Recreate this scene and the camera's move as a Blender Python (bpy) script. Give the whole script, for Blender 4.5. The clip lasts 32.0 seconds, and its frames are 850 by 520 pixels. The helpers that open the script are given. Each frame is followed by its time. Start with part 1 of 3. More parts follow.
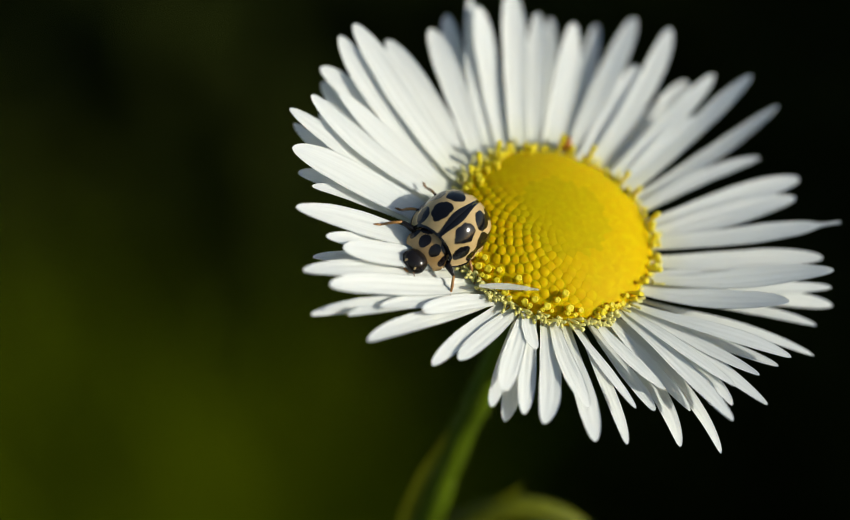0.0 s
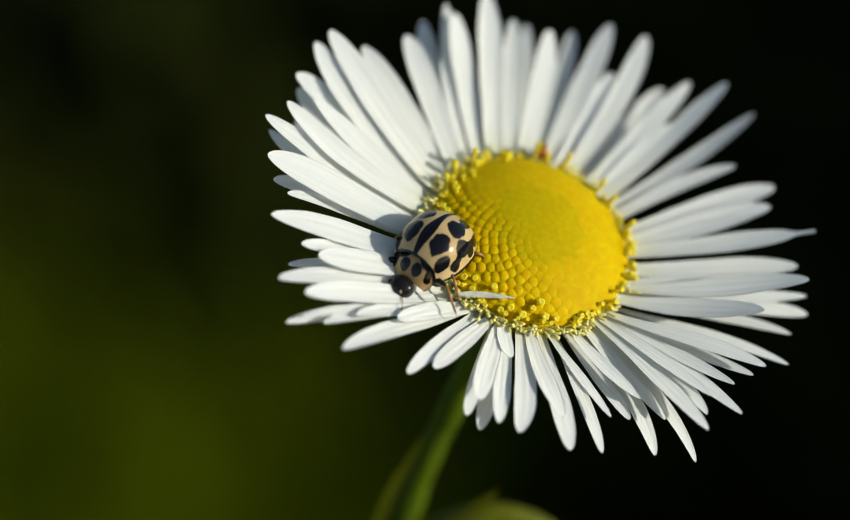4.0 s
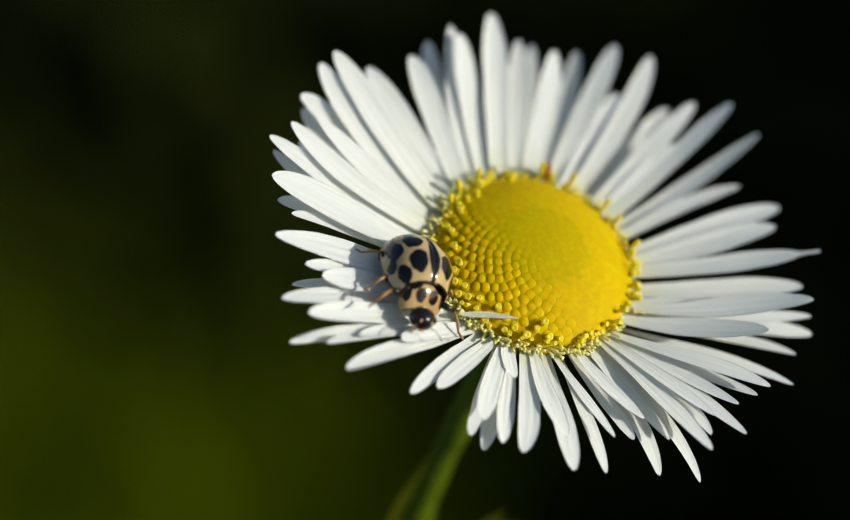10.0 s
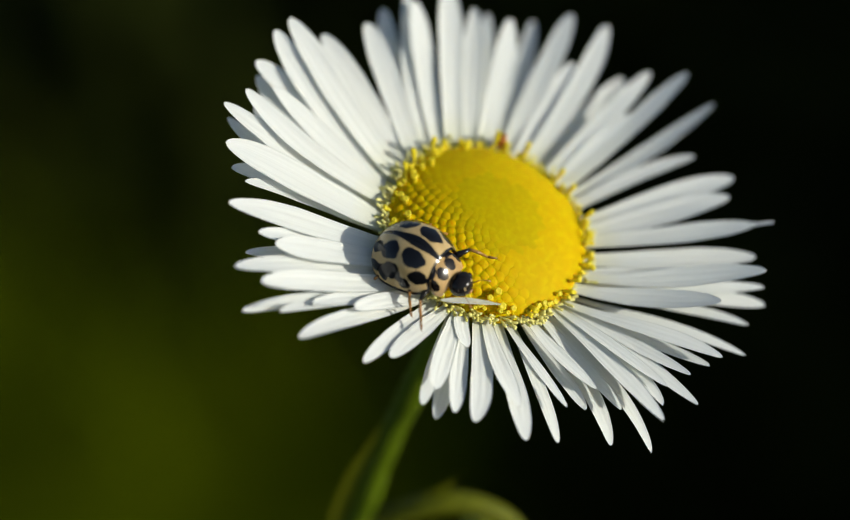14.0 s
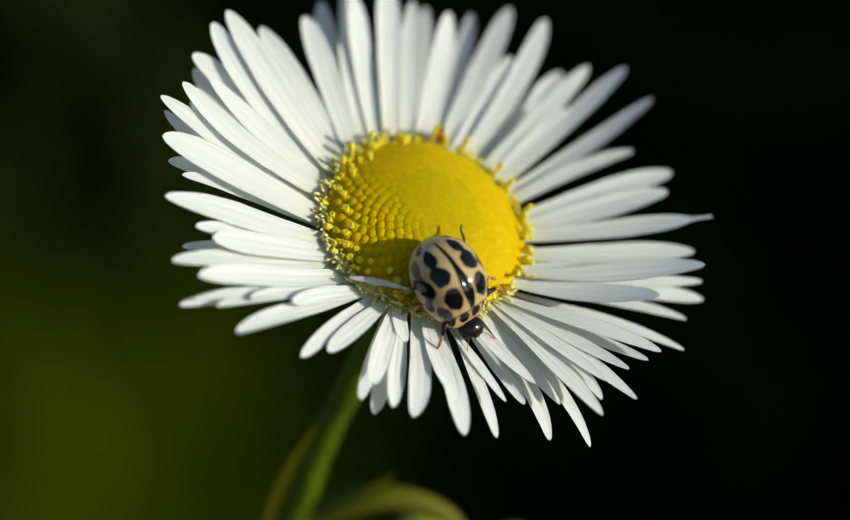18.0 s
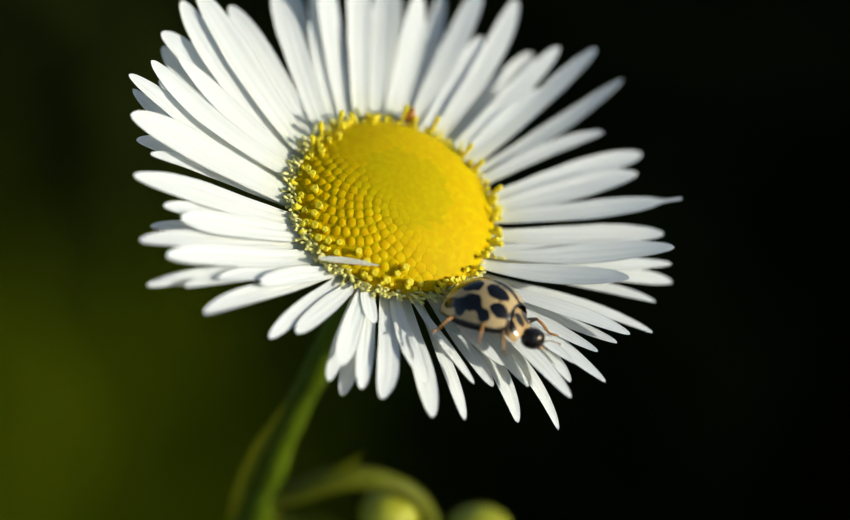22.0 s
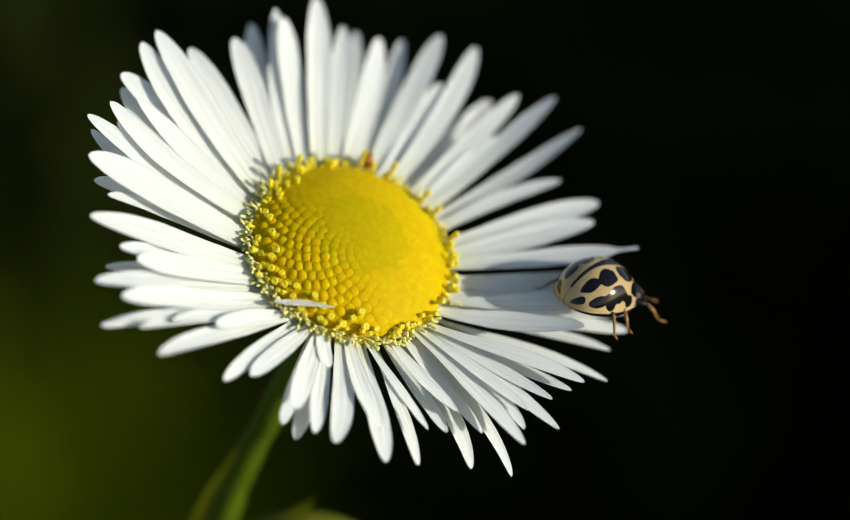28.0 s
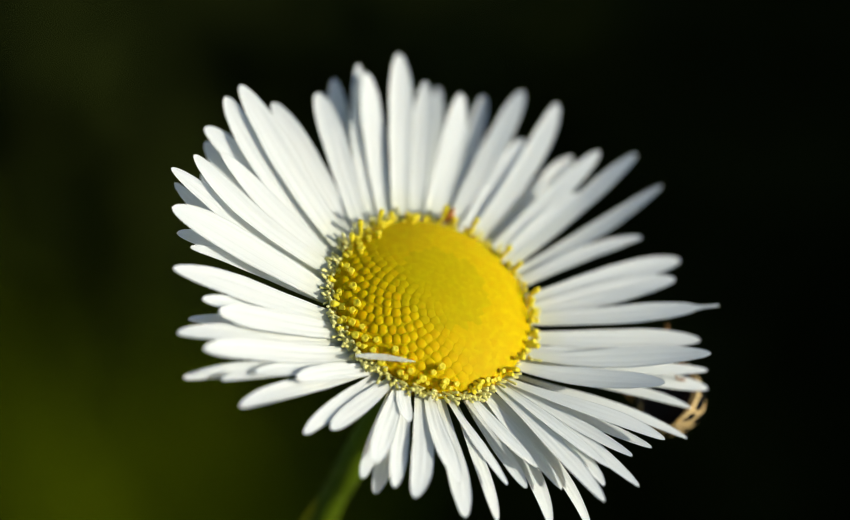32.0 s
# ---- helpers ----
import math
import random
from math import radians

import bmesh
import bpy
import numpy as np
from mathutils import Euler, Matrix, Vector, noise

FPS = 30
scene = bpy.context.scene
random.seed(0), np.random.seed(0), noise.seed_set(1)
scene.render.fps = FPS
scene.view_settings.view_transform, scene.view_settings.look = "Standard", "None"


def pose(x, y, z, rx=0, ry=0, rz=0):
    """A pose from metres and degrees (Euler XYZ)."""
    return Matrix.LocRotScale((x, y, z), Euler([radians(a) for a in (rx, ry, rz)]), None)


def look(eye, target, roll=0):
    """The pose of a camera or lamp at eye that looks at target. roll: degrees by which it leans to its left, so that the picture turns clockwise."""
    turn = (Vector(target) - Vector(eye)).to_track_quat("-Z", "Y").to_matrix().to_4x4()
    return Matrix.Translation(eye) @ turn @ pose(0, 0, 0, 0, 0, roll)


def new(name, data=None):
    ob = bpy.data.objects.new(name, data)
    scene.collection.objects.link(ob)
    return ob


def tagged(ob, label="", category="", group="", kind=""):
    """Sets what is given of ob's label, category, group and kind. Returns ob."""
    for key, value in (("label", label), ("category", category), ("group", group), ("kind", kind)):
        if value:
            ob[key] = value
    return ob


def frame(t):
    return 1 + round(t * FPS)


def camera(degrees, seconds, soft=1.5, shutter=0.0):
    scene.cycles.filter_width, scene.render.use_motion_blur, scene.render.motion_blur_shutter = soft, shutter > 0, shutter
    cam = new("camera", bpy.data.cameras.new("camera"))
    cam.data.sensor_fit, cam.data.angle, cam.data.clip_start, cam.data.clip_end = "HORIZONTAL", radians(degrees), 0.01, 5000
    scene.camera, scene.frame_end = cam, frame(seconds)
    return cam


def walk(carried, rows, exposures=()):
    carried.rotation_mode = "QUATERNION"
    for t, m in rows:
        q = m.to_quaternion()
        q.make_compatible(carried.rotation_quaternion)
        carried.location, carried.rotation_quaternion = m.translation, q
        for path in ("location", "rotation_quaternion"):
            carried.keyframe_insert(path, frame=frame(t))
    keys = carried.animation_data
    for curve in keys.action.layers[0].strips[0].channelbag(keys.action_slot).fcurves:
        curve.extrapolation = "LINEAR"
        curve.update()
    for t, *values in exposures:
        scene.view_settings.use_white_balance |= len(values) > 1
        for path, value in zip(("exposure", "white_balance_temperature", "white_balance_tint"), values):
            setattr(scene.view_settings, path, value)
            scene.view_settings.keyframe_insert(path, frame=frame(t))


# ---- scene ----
HEAD_AT = Vector((0.0, 0.0, 0.5))          # middle of the flower head, half a metre above the ground
MM = 0.001


def camera_rows():
    return [
        (0.0, pose(-0.002652, -0.070728, 0.543982, 57.5153, 0.8329, 0.9329)),
        (0.5, pose(-0.002643, -0.070439, 0.544264, 57.1806, 0.6299, 1.0190)),
        (1.0, pose(-0.002774, -0.070361, 0.544094, 56.6458, 0.5574, 0.8587)),
        (1.5, pose(-0.002743, -0.070398, 0.544139, 57.2373, 0.7583, 1.0265)),
        (2.0, pose(-0.002364, -0.070232, 0.544487, 56.9995, 0.8337, 1.1903)),
        (2.5, pose(-0.002308, -0.070624, 0.544227, 57.2096, 0.8806, 1.0905)),
        (4.5, pose(-0.003042, -0.070316, 0.544327, 57.3855, 0.0664, 0.3202)),
        (5.0, pose(-0.002252, -0.070404, 0.544400, 57.2849, 0.2341, 0.5512)),
        (5.5, pose(-0.002459, -0.070609, 0.544099, 58.2380, 0.3094, 0.1825)),
        (6.0, pose(-0.002845, -0.070204, 0.544131, 58.0000, 0.0002, 0.0001)),
        (6.5, pose(-0.002386, -0.070558, 0.543961, 58.2850, 0.6433, 0.8054)),
        (7.0, pose(-0.002345, -0.070860, 0.543834, 58.5550, 0.6042, 0.5290)),
        (7.5, pose(-0.002783, -0.070430, 0.544225, 58.1362, 0.6181, 0.7533)),
        (8.0, pose(-0.002847, -0.070450, 0.544130, 58.3526, 0.6594, 0.5925)),
        (8.5, pose(-0.002397, -0.070077, 0.544692, 56.9639, 0.4373, 0.7250)),
        (9.0, pose(-0.002151, -0.070749, 0.543668, 58.0383, 0.5791, 0.1042)),
        (9.5, pose(-0.002523, -0.070676, 0.543758, 58.1706, 0.5861, 0.3750)),
        (10.0, pose(-0.002454, -0.070487, 0.544169, 57.9708, 0.4749, 0.7513)),
        (10.5, pose(-0.002114, -0.070284, 0.544249, 57.4341, 0.0152, -0.0003)),
        (11.0, pose(-0.002085, -0.070438, 0.544024, 57.3940, 0.1381, 0.0032)),
        (11.5, pose(-0.002525, -0.070442, 0.544005, 57.7598, -0.6354, -1.1230)),
        (12.0, pose(-0.001663, -0.070786, 0.543805, 57.8561, 0.2627, 0.3420)),
        (12.5, pose(-0.002467, -0.070737, 0.543543, 58.4021, 0.1457, 0.0832)),
        (13.0, pose(-0.002834, -0.070450, 0.543960, 56.8329, -0.1276, 0.1751)),
        (13.5, pose(-0.002378, -0.070486, 0.544244, 56.7069, 0.3292, 1.1715)),
        (14.0, pose(-0.002144, -0.070212, 0.544550, 56.8999, -0.3341, 0.2188)),
        (14.5, pose(-0.002403, -0.069839, 0.544860, 56.2263, -0.8178, -0.1058)),
        (16.5, pose(-0.002231, -0.069868, 0.544375, 57.3240, -0.8212, -0.5165)),
        (17.0, pose(-0.002181, -0.069869, 0.544259, 56.6074, -0.9154, -0.6656)),
        (17.5, pose(-0.001979, -0.070168, 0.544376, 57.3703, -1.0650, -1.0460)),
        (18.0, pose(-0.002302, -0.069978, 0.544265, 56.8584, -1.2118, -1.0958)),
        (18.5, pose(-0.002425, -0.069860, 0.544193, 56.6800, -1.3641, -1.4520)),
        (19.0, pose(-0.002308, -0.069616, 0.544403, 56.1139, -0.9514, -0.6678)),
        (19.5, pose(-0.002072, -0.069816, 0.544268, 56.0384, -1.2973, -1.0674)),
        (20.0, pose(-0.002101, -0.069596, 0.544557, 55.6515, -1.1377, -0.7897)),
        (20.5, pose(-0.002216, -0.069727, 0.544602, 56.1714, -1.4350, -1.1188)),
        (21.0, pose(-0.001915, -0.069751, 0.544426, 56.1380, -1.3224, -1.0532)),
        (21.5, pose(-0.002001, -0.069851, 0.544471, 56.8571, -1.7998, -1.7809)),
        (22.0, pose(-0.002341, -0.069511, 0.544454, 56.1300, -1.9255, -1.5471)),
        (22.5, pose(-0.002051, -0.069916, 0.544453, 56.9982, -1.8626, -1.6527)),
        (23.0, pose(-0.001902, -0.069963, 0.544477, 57.3417, -1.7838, -1.3131)),
        (23.5, pose(-0.001859, -0.069789, 0.544763, 57.3175, -2.1104, -1.6371)),
        (24.0, pose(-0.002274, -0.069787, 0.544471, 57.7806, -2.3678, -1.8278)),
        (24.5, pose(-0.002497, -0.070213, 0.543824, 58.0284, -2.4652, -2.0131)),
        (25.0, pose(-0.002470, -0.069995, 0.544139, 57.5200, -2.4289, -1.6602)),
        (25.5, pose(-0.002452, -0.069892, 0.544225, 57.2702, -2.4574, -1.5287)),
        (27.5, pose(-0.002449, -0.069692, 0.544126, 56.6728, -2.8180, -1.6661)),
        (28.0, pose(-0.002311, -0.069729, 0.544219, 57.4464, -3.2147, -1.9241)),
        (28.5, pose(-0.002200, -0.070147, 0.543950, 58.3336, -3.1845, -1.7103)),
        (29.0, pose(-0.001859, -0.070284, 0.543927, 58.0476, -3.3334, -1.9138)),
        (29.5, pose(-0.002380, -0.069644, 0.544114, 56.9392, -3.6640, -2.1714)),
        (30.0, pose(-0.002704, -0.069708, 0.544082, 57.0745, -3.8173, -2.3105)),
        (30.5, pose(-0.002527, -0.069887, 0.543922, 57.1608, -3.1228, -1.0538)),
        (31.0, pose(-0.002644, -0.069763, 0.544202, 57.6464, -3.1145, -1.0562)),
        (31.5, pose(-0.002310, -0.070098, 0.543972, 58.9217, -3.0047, -1.1595)),
        (32.0, pose(-0.002623, -0.069808, 0.544191, 58.7063, -2.7315, -0.2161)),
    ]


cam = camera(20.0, 32.0, soft=1.1)
cam.data.dof.use_dof = True
cam.data.dof.focus_distance = 0.0810
cam.data.dof.aperture_fstop = 21.0
walk(cam, camera_rows(), exposures=((0.0, -0.18), (14.0, -0.17), (19.0, -0.14), (21.5, -0.02), (24.0, 0.03), (28.0, 0.0), (32.0, -0.02)))

# ---- light: a low sun from the right, behind the camera, and the blue sky ----
SUN_WAY = Vector((0.8800, -0.3477, 0.3116)).normalized()       # towards the sun
sun = new("sun", bpy.data.lights.new("sun", "SUN"))
sun.data.energy, sun.data.angle, sun.data.color = 5.0, radians(0.5), (1.0, 0.985, 0.88)
sun.matrix_world = look(SUN_WAY * 3.0, (0, 0, 0))

world = bpy.data.worlds.new("sky")
scene.world = world
world.use_nodes = True
sky = world.node_tree.nodes.new("ShaderNodeTexSky")
sky.sky_type, sky.sun_disc = "NISHITA", False
sky.sun_elevation = math.asin(SUN_WAY.z)
sky.sun_rotation = math.atan2(SUN_WAY.x, SUN_WAY.y)
world.node_tree.links.new(sky.outputs[0], world.node_tree.nodes["Background"].inputs[0])
world.node_tree.nodes["Background"].inputs[1].default_value = 0.145


# ---- materials ----
def material(name):
    m = bpy.data.materials.new(name)
    m.use_nodes = True
    t = m.node_tree
    return m, t, t.nodes["Principled BSDF"]


def node(t, kind, **values):
    nd = t.nodes.new(kind)
    for key, value in values.items():
        nd.inputs[key.replace("_", " ")].default_value = value
    return nd


def ramp(t, source, stops):
    r = t.nodes.new("ShaderNodeValToRGB")
    els = r.color_ramp.elements
    while len(els) < len(stops):
        els.new(0.5)
    for el, (at, col) in zip(els, stops):
        el.position, el.color = at, (*col, 1.0)
    t.links.new(source, r.inputs[0])
    return r.outputs[0]


def bump(t, source, p, strength, distance):
    b = node(t, "ShaderNodeBump", Strength=strength, Distance=distance)
    t.links.new(source, b.inputs["Height"])
    t.links.new(b.outputs[0], p.inputs["Normal"])
    return b


def see_through(t, p, colour, share):
    """Mix light that passes through the thin tissue into the surface."""
    thin = t.nodes.new("ShaderNodeBsdfTranslucent")
    if isinstance(colour, tuple):
        thin.inputs[0].default_value = (*colour, 1)
    else:
        t.links.new(colour, thin.inputs[0])
    mix = t.nodes.new("ShaderNodeMixShader")
    mix.inputs[0].default_value = share
    t.links.new(p.outputs[0], mix.inputs[1])
    t.links.new(thin.outputs[0], mix.inputs[2])
    t.links.new(mix.outputs[0], t.nodes["Material Output"].inputs[0])


def petal_material():
    m, t, p = material("petal_white")
    uv = t.nodes.new("ShaderNodeUVMap")
    uv.uv_map = "tissue"
    sep = t.nodes.new("ShaderNodeSeparateXYZ")
    t.links.new(uv.outputs[0], sep.inputs[0])
    # fine veins that run along the petal: noise drawn out lengthwise
    mp = node(t, "ShaderNodeMapping", Scale=(1.0, 26.0, 1.0))
    t.links.new(uv.outputs[0], mp.inputs[0])
    info = t.nodes.new("ShaderNodeObjectInfo")
    add = t.nodes.new("ShaderNodeVectorMath")
    t.links.new(mp.outputs[0], add.inputs[0])
    t.links.new(info.outputs["Random"], add.inputs[1])
    vein = node(t, "ShaderNodeTexNoise", Scale=1.0, Detail=3.0)
    t.links.new(add.outputs[0], vein.inputs[0])
    base = ramp(t, sep.outputs[0], [(0.0, (0.74, 0.74, 0.40)), (0.11, (0.85, 0.85, 0.70)), (0.28, (0.870, 0.88, 0.835)), (1.0, (0.886, 0.90, 0.878))])
    tone = ramp(t, vein.outputs[0], [(0.3, (0.92, 0.92, 0.92)), (0.65, (1, 1, 1))])
    mul = t.nodes.new("ShaderNodeMix")
    mul.data_type, mul.blend_type = "RGBA", "MULTIPLY"
    mul.inputs["Factor"].default_value = 1.0
    t.links.new(base, mul.inputs[6])
    t.links.new(tone, mul.inputs[7])
    t.links.new(mul.outputs[2], p.inputs["Base Color"])
    p.inputs["Roughness"].default_value = 0.55
    p.inputs["Specular IOR Level"].default_value = 0.3
    bump(t, vein.outputs[0], p, 0.35, 0.00004)
    see_through(t, p, mul.outputs[2], 0.45)
    return m


def tissue(name, low, high, rough, through_colour=None, share=0.25, scale=4000.0, relief=0.00002, sheen=0.4, spread=0.15, depth=0.0):
    """Plant or horn tissue: two scales of mottling, a random tone for each piece, fine relief."""
    m, t, p = material(name)
    co = t.nodes.new("ShaderNodeTexCoord")
    fine = node(t, "ShaderNodeTexNoise", Scale=scale, Detail=3.0)
    broad = node(t, "ShaderNodeTexNoise", Scale=scale / 7, Detail=1.0)
    for nd in (fine, broad):
        t.links.new(co.outputs["Object"], nd.inputs[0])
    info = t.nodes.new("ShaderNodeObjectInfo")
    a = t.nodes.new("ShaderNodeMath")
    a.operation = "MULTIPLY_ADD"
    t.links.new(info.outputs["Random"], a.inputs[0])
    a.inputs[1].default_value = 2 * spread
    t.links.new(broad.outputs[0], a.inputs[2])
    b = t.nodes.new("ShaderNodeMath")
    b.operation = "MULTIPLY_ADD"
    t.links.new(fine.outputs[0], b.inputs[0])
    b.inputs[1].default_value = 0.4
    t.links.new(a.outputs[0], b.inputs[2])
    col = ramp(t, b.outputs[0], [(0.45, low), (0.95, high)])
    t.links.new(col, p.inputs["Base Color"])
    p.inputs["Roughness"].default_value = rough
    p.inputs["Specular IOR Level"].default_value = sheen
    bump(t, fine.outputs[0], p, 0.4, relief)
    if through_colour:
        see_through(t, p, through_colour, share)
    if depth:
        p.inputs["Subsurface Weight"].default_value = 0.75
        p.inputs["Subsurface Radius"].default_value = (1.0, 0.55, 0.08)
        p.inputs["Subsurface Scale"].default_value = depth
    return m


def patterned(name, dark, pale_low, pale_high, rough):
    """Shell with a dark pattern held in the mesh's own 'pattern' attribute."""
    m, t, p = material(name)
    at = t.nodes.new("ShaderNodeAttribute")
    at.attribute_name = "pattern"
    co = t.nodes.new("ShaderNodeTexCoord")
    fine = node(t, "ShaderNodeTexNoise", Scale=9000.0, Detail=3.0)
    broad = node(t, "ShaderNodeTexNoise", Scale=900.0, Detail=2.0)
    for nd in (fine, broad):
        t.links.new(co.outputs["Object"], nd.inputs[0])
    pale = ramp(t, broad.outputs[0], [(0.35, pale_low), (0.65, pale_high)])
    edge = t.nodes.new("ShaderNodeMath")
    edge.operation = "MULTIPLY_ADD"
    t.links.new(fine.outputs[0], edge.inputs[0])
    edge.inputs[1].default_value = 0.10
    t.links.new(at.outputs["Fac"], edge.inputs[2])
    mask = ramp(t, edge.outputs[0], [(0.50, (0, 0, 0)), (0.60, (1, 1, 1))])
    mix = t.nodes.new("ShaderNodeMix")
    mix.data_type = "RGBA"
    t.links.new(mask, mix.inputs["Factor"])
    t.links.new(pale, mix.inputs[6])
    mix.inputs[7].default_value = (*dark, 1)
    t.links.new(mix.outputs[2], p.inputs["Base Color"])
    p.inputs["Roughness"].default_value = rough
    p.inputs["Specular IOR Level"].default_value = 0.32
    bump(t, fine.outputs[0], p, 0.12, 0.00001)
    return m


PETAL = petal_material()
BUD = tissue("floret_bud_yellow", (0.440, 0.268, 0.0004), (0.560, 0.390, 0.0006), 0.6, depth=0.00022, sheen=0.03, spread=0.05)
YOUNG_BUD = tissue("floret_bud_greenish", (0.370, 0.258, 0.0006), (0.480, 0.362, 0.0010), 0.6, spread=0.05, depth=0.00022, sheen=0.03)
FLORET = tissue("open_floret_yellow", (0.70, 0.58, 0.012), (0.85, 0.75, 0.04), 0.5, (0.85, 0.74, 0.03), 0.42)
STYLE = tissue("floret_tube_pale", (0.66, 0.60, 0.14), (0.84, 0.79, 0.32), 0.5, (0.8, 0.75, 0.3), 0.3)
CUSHION = tissue("disc_cushion", (0.425, 0.258, 0.0004), (0.540, 0.376, 0.0006), 0.7, sheen=0.03, depth=0.00022, spread=0.05)
STEM = tissue("stem_green", (0.038, 0.062, 0.0012), (0.072, 0.110, 0.002), 0.55, (0.07, 0.11, 0.002), 0.08, sheen=0.15, scale=2500.0)
LEAF = tissue("leaf_green", (0.070, 0.080, 0.003), (0.150, 0.162, 0.007), 0.55, (0.2, 0.22, 0.012), 0.2, scale=1500.0, sheen=0.15)
BUD_GREEN_SKIN = tissue("bud_skin_green", (0.16, 0.19, 0.008), (0.44, 0.44, 0.03), 0.4, (0.26, 0.30, 0.016), 0.25, scale=2500.0, sheen=0.3)
HAIR = tissue("hair_pale", (0.20, 0.24, 0.07), (0.34, 0.38, 0.14), 0.4, (0.5, 0.5, 0.3), 0.4)
SHELL = patterned("wing_case_spotted", (0.004, 0.004, 0.005), (0.34, 0.240, 0.105), (0.46, 0.330, 0.158), 0.13)
SHIELD = patterned("pronotum_spotted", (0.006, 0.004, 0.004), (0.29, 0.17, 0.058), (0.40, 0.265, 0.115), 0.15)
HORN_BLACK = tissue("horn_black", (0.004, 0.003, 0.003), (0.010, 0.008, 0.007), 0.17, sheen=0.26, relief=0.000004)
BELLY_BLACK = tissue("belly_black", (0.002, 0.0012, 0.001), (0.006, 0.003, 0.002), 0.6, sheen=0.04, relief=0.000006)
HORN_BROWN = tissue("horn_brown", (0.10, 0.04, 0.008), (0.30, 0.14, 0.03), 0.35, sheen=0.5, relief=0.000006)
HORN_RIM = tissue("horn_rim", (0.24, 0.12, 0.03), (0.40, 0.24, 0.08), 0.3, sheen=0.35, relief=0.000004)
BUG_ORANGE = tissue("mite_orange", (0.20, 0.06, 0.008), (0.38, 0.14, 0.02), 0.35)
# soil darker than its own tone: the shade over it is in the colour
SOIL = tissue("soil_shade_dark", (0.006, 0.0075, 0.0005), (0.014, 0.017, 0.001), 0.95, sheen=0.05, scale=60.0, relief=0.004)
GRASS = tissue("grass_green", (0.053, 0.073, 0.0006), (0.092, 0.117, 0.0008), 0.85, (0.097, 0.122, 0.0008), 0.3, sheen=0.02, scale=60.0, relief=0.0005)
# leaf colour taken down to near-black, standing in for deep shade
SHADED_LEAF = tissue("leaf_shade_dark", (0.005, 0.008, 0.0004), (0.012, 0.016, 0.0007), 0.8, sheen=0.05, scale=60.0, relief=0.0005)


# ---- helpers for the parts ----
def part(name, bm, mat, parent, label="", smooth=True):
    me = bm
    if isinstance(bm, bmesh.types.BMesh):
        me = bpy.data.meshes.new(name)
        bm.to_mesh(me)
        bm.free()
        if smooth:
            me.polygons.foreach_set("use_smooth", [True] * len(me.polygons))
        me.materials.append(mat)
    ob = new(name, me)
    ob.parent = parent
    return tagged(ob, label) if label else ob


def grid(bm, points, rows, cols, close=False):
    """Quads over rows x cols points; close joins the last column to the first."""
    vs = [bm.verts.new(p) for p in points]
    for i in range(rows - 1):
        for j in range(cols if close else cols - 1):
            k = (j + 1) % cols
            bm.faces.new((vs[i * cols + j], vs[i * cols + k], vs[(i + 1) * cols + k], vs[(i + 1) * cols + j]))
    return vs


def tube(bm, path, radii, sides=8, cap=True):
    """A round tapered tube along the points of path."""
    path = [Vector(p) for p in path]
    if not hasattr(radii, "__len__"):
        radii = [radii] * len(path)
    side = None
    pts = []
    for i, p in enumerate(path):
        way = (path[min(i + 1, len(path) - 1)] - path[max(i - 1, 0)]).normalized()
        if side is None:
            side = way.orthogonal().normalized()
        side = (side - way * side.dot(way)).normalized()
        up = way.cross(side)
        for j in range(sides):
            a = 2 * math.pi * j / sides
            pts.append(p + (side * math.cos(a) + up * math.sin(a)) * radii[i])
    vs = grid(bm, pts, len(path), sides, True)
    if cap:
        bm.faces.new(vs[:sides][::-1])
        bm.faces.new(vs[-sides:])
    return vs


def bend(points, steps):
    """A smooth curve through the points (Catmull-Rom)."""
    P = [Vector(p) for p in points]
    P = [P[0] * 2 - P[1]] + P + [P[-1] * 2 - P[-2]]
    out = []
    for i in range(1, len(P) - 2):
        for s in range(steps):
            u = s / steps
            a, b, c, d = P[i - 1:i + 3]
            out.append(0.5 * (2 * b + (c - a) * u + (2 * a - 5 * b + 4 * c - d) * u * u + (3 * b - a - 3 * c + d) * u ** 3))
    return out + [P[-2]]


def smooth01(x):
    x = min(max(x, 0.0), 1.0)
    return x * x * (3 - 2 * x)


# ---- ground and what grows far behind ----
def build_ground():
    bm = bmesh.new()
    rings, spokes = 26, 48
    pts = []
    for i in range(rings):
        r = 0.05 * (1.55 ** i) if i else 0.0001
        for j in range(spokes):
            a = 2 * math.pi * j / spokes
            x, y = r * math.cos(a), r * math.sin(a)
            z = (0.02 * noise.noise((x * 3, y * 3, 0)) if r < 20 else 0.0) - 0.02
            pts.append((x, y + 0.3, z))
    grid(bm, pts, rings, spokes, True)
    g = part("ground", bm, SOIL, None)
    tagged(g, "soil under the meadow plants, shade put into its dark colour", "ground", kind="structure")


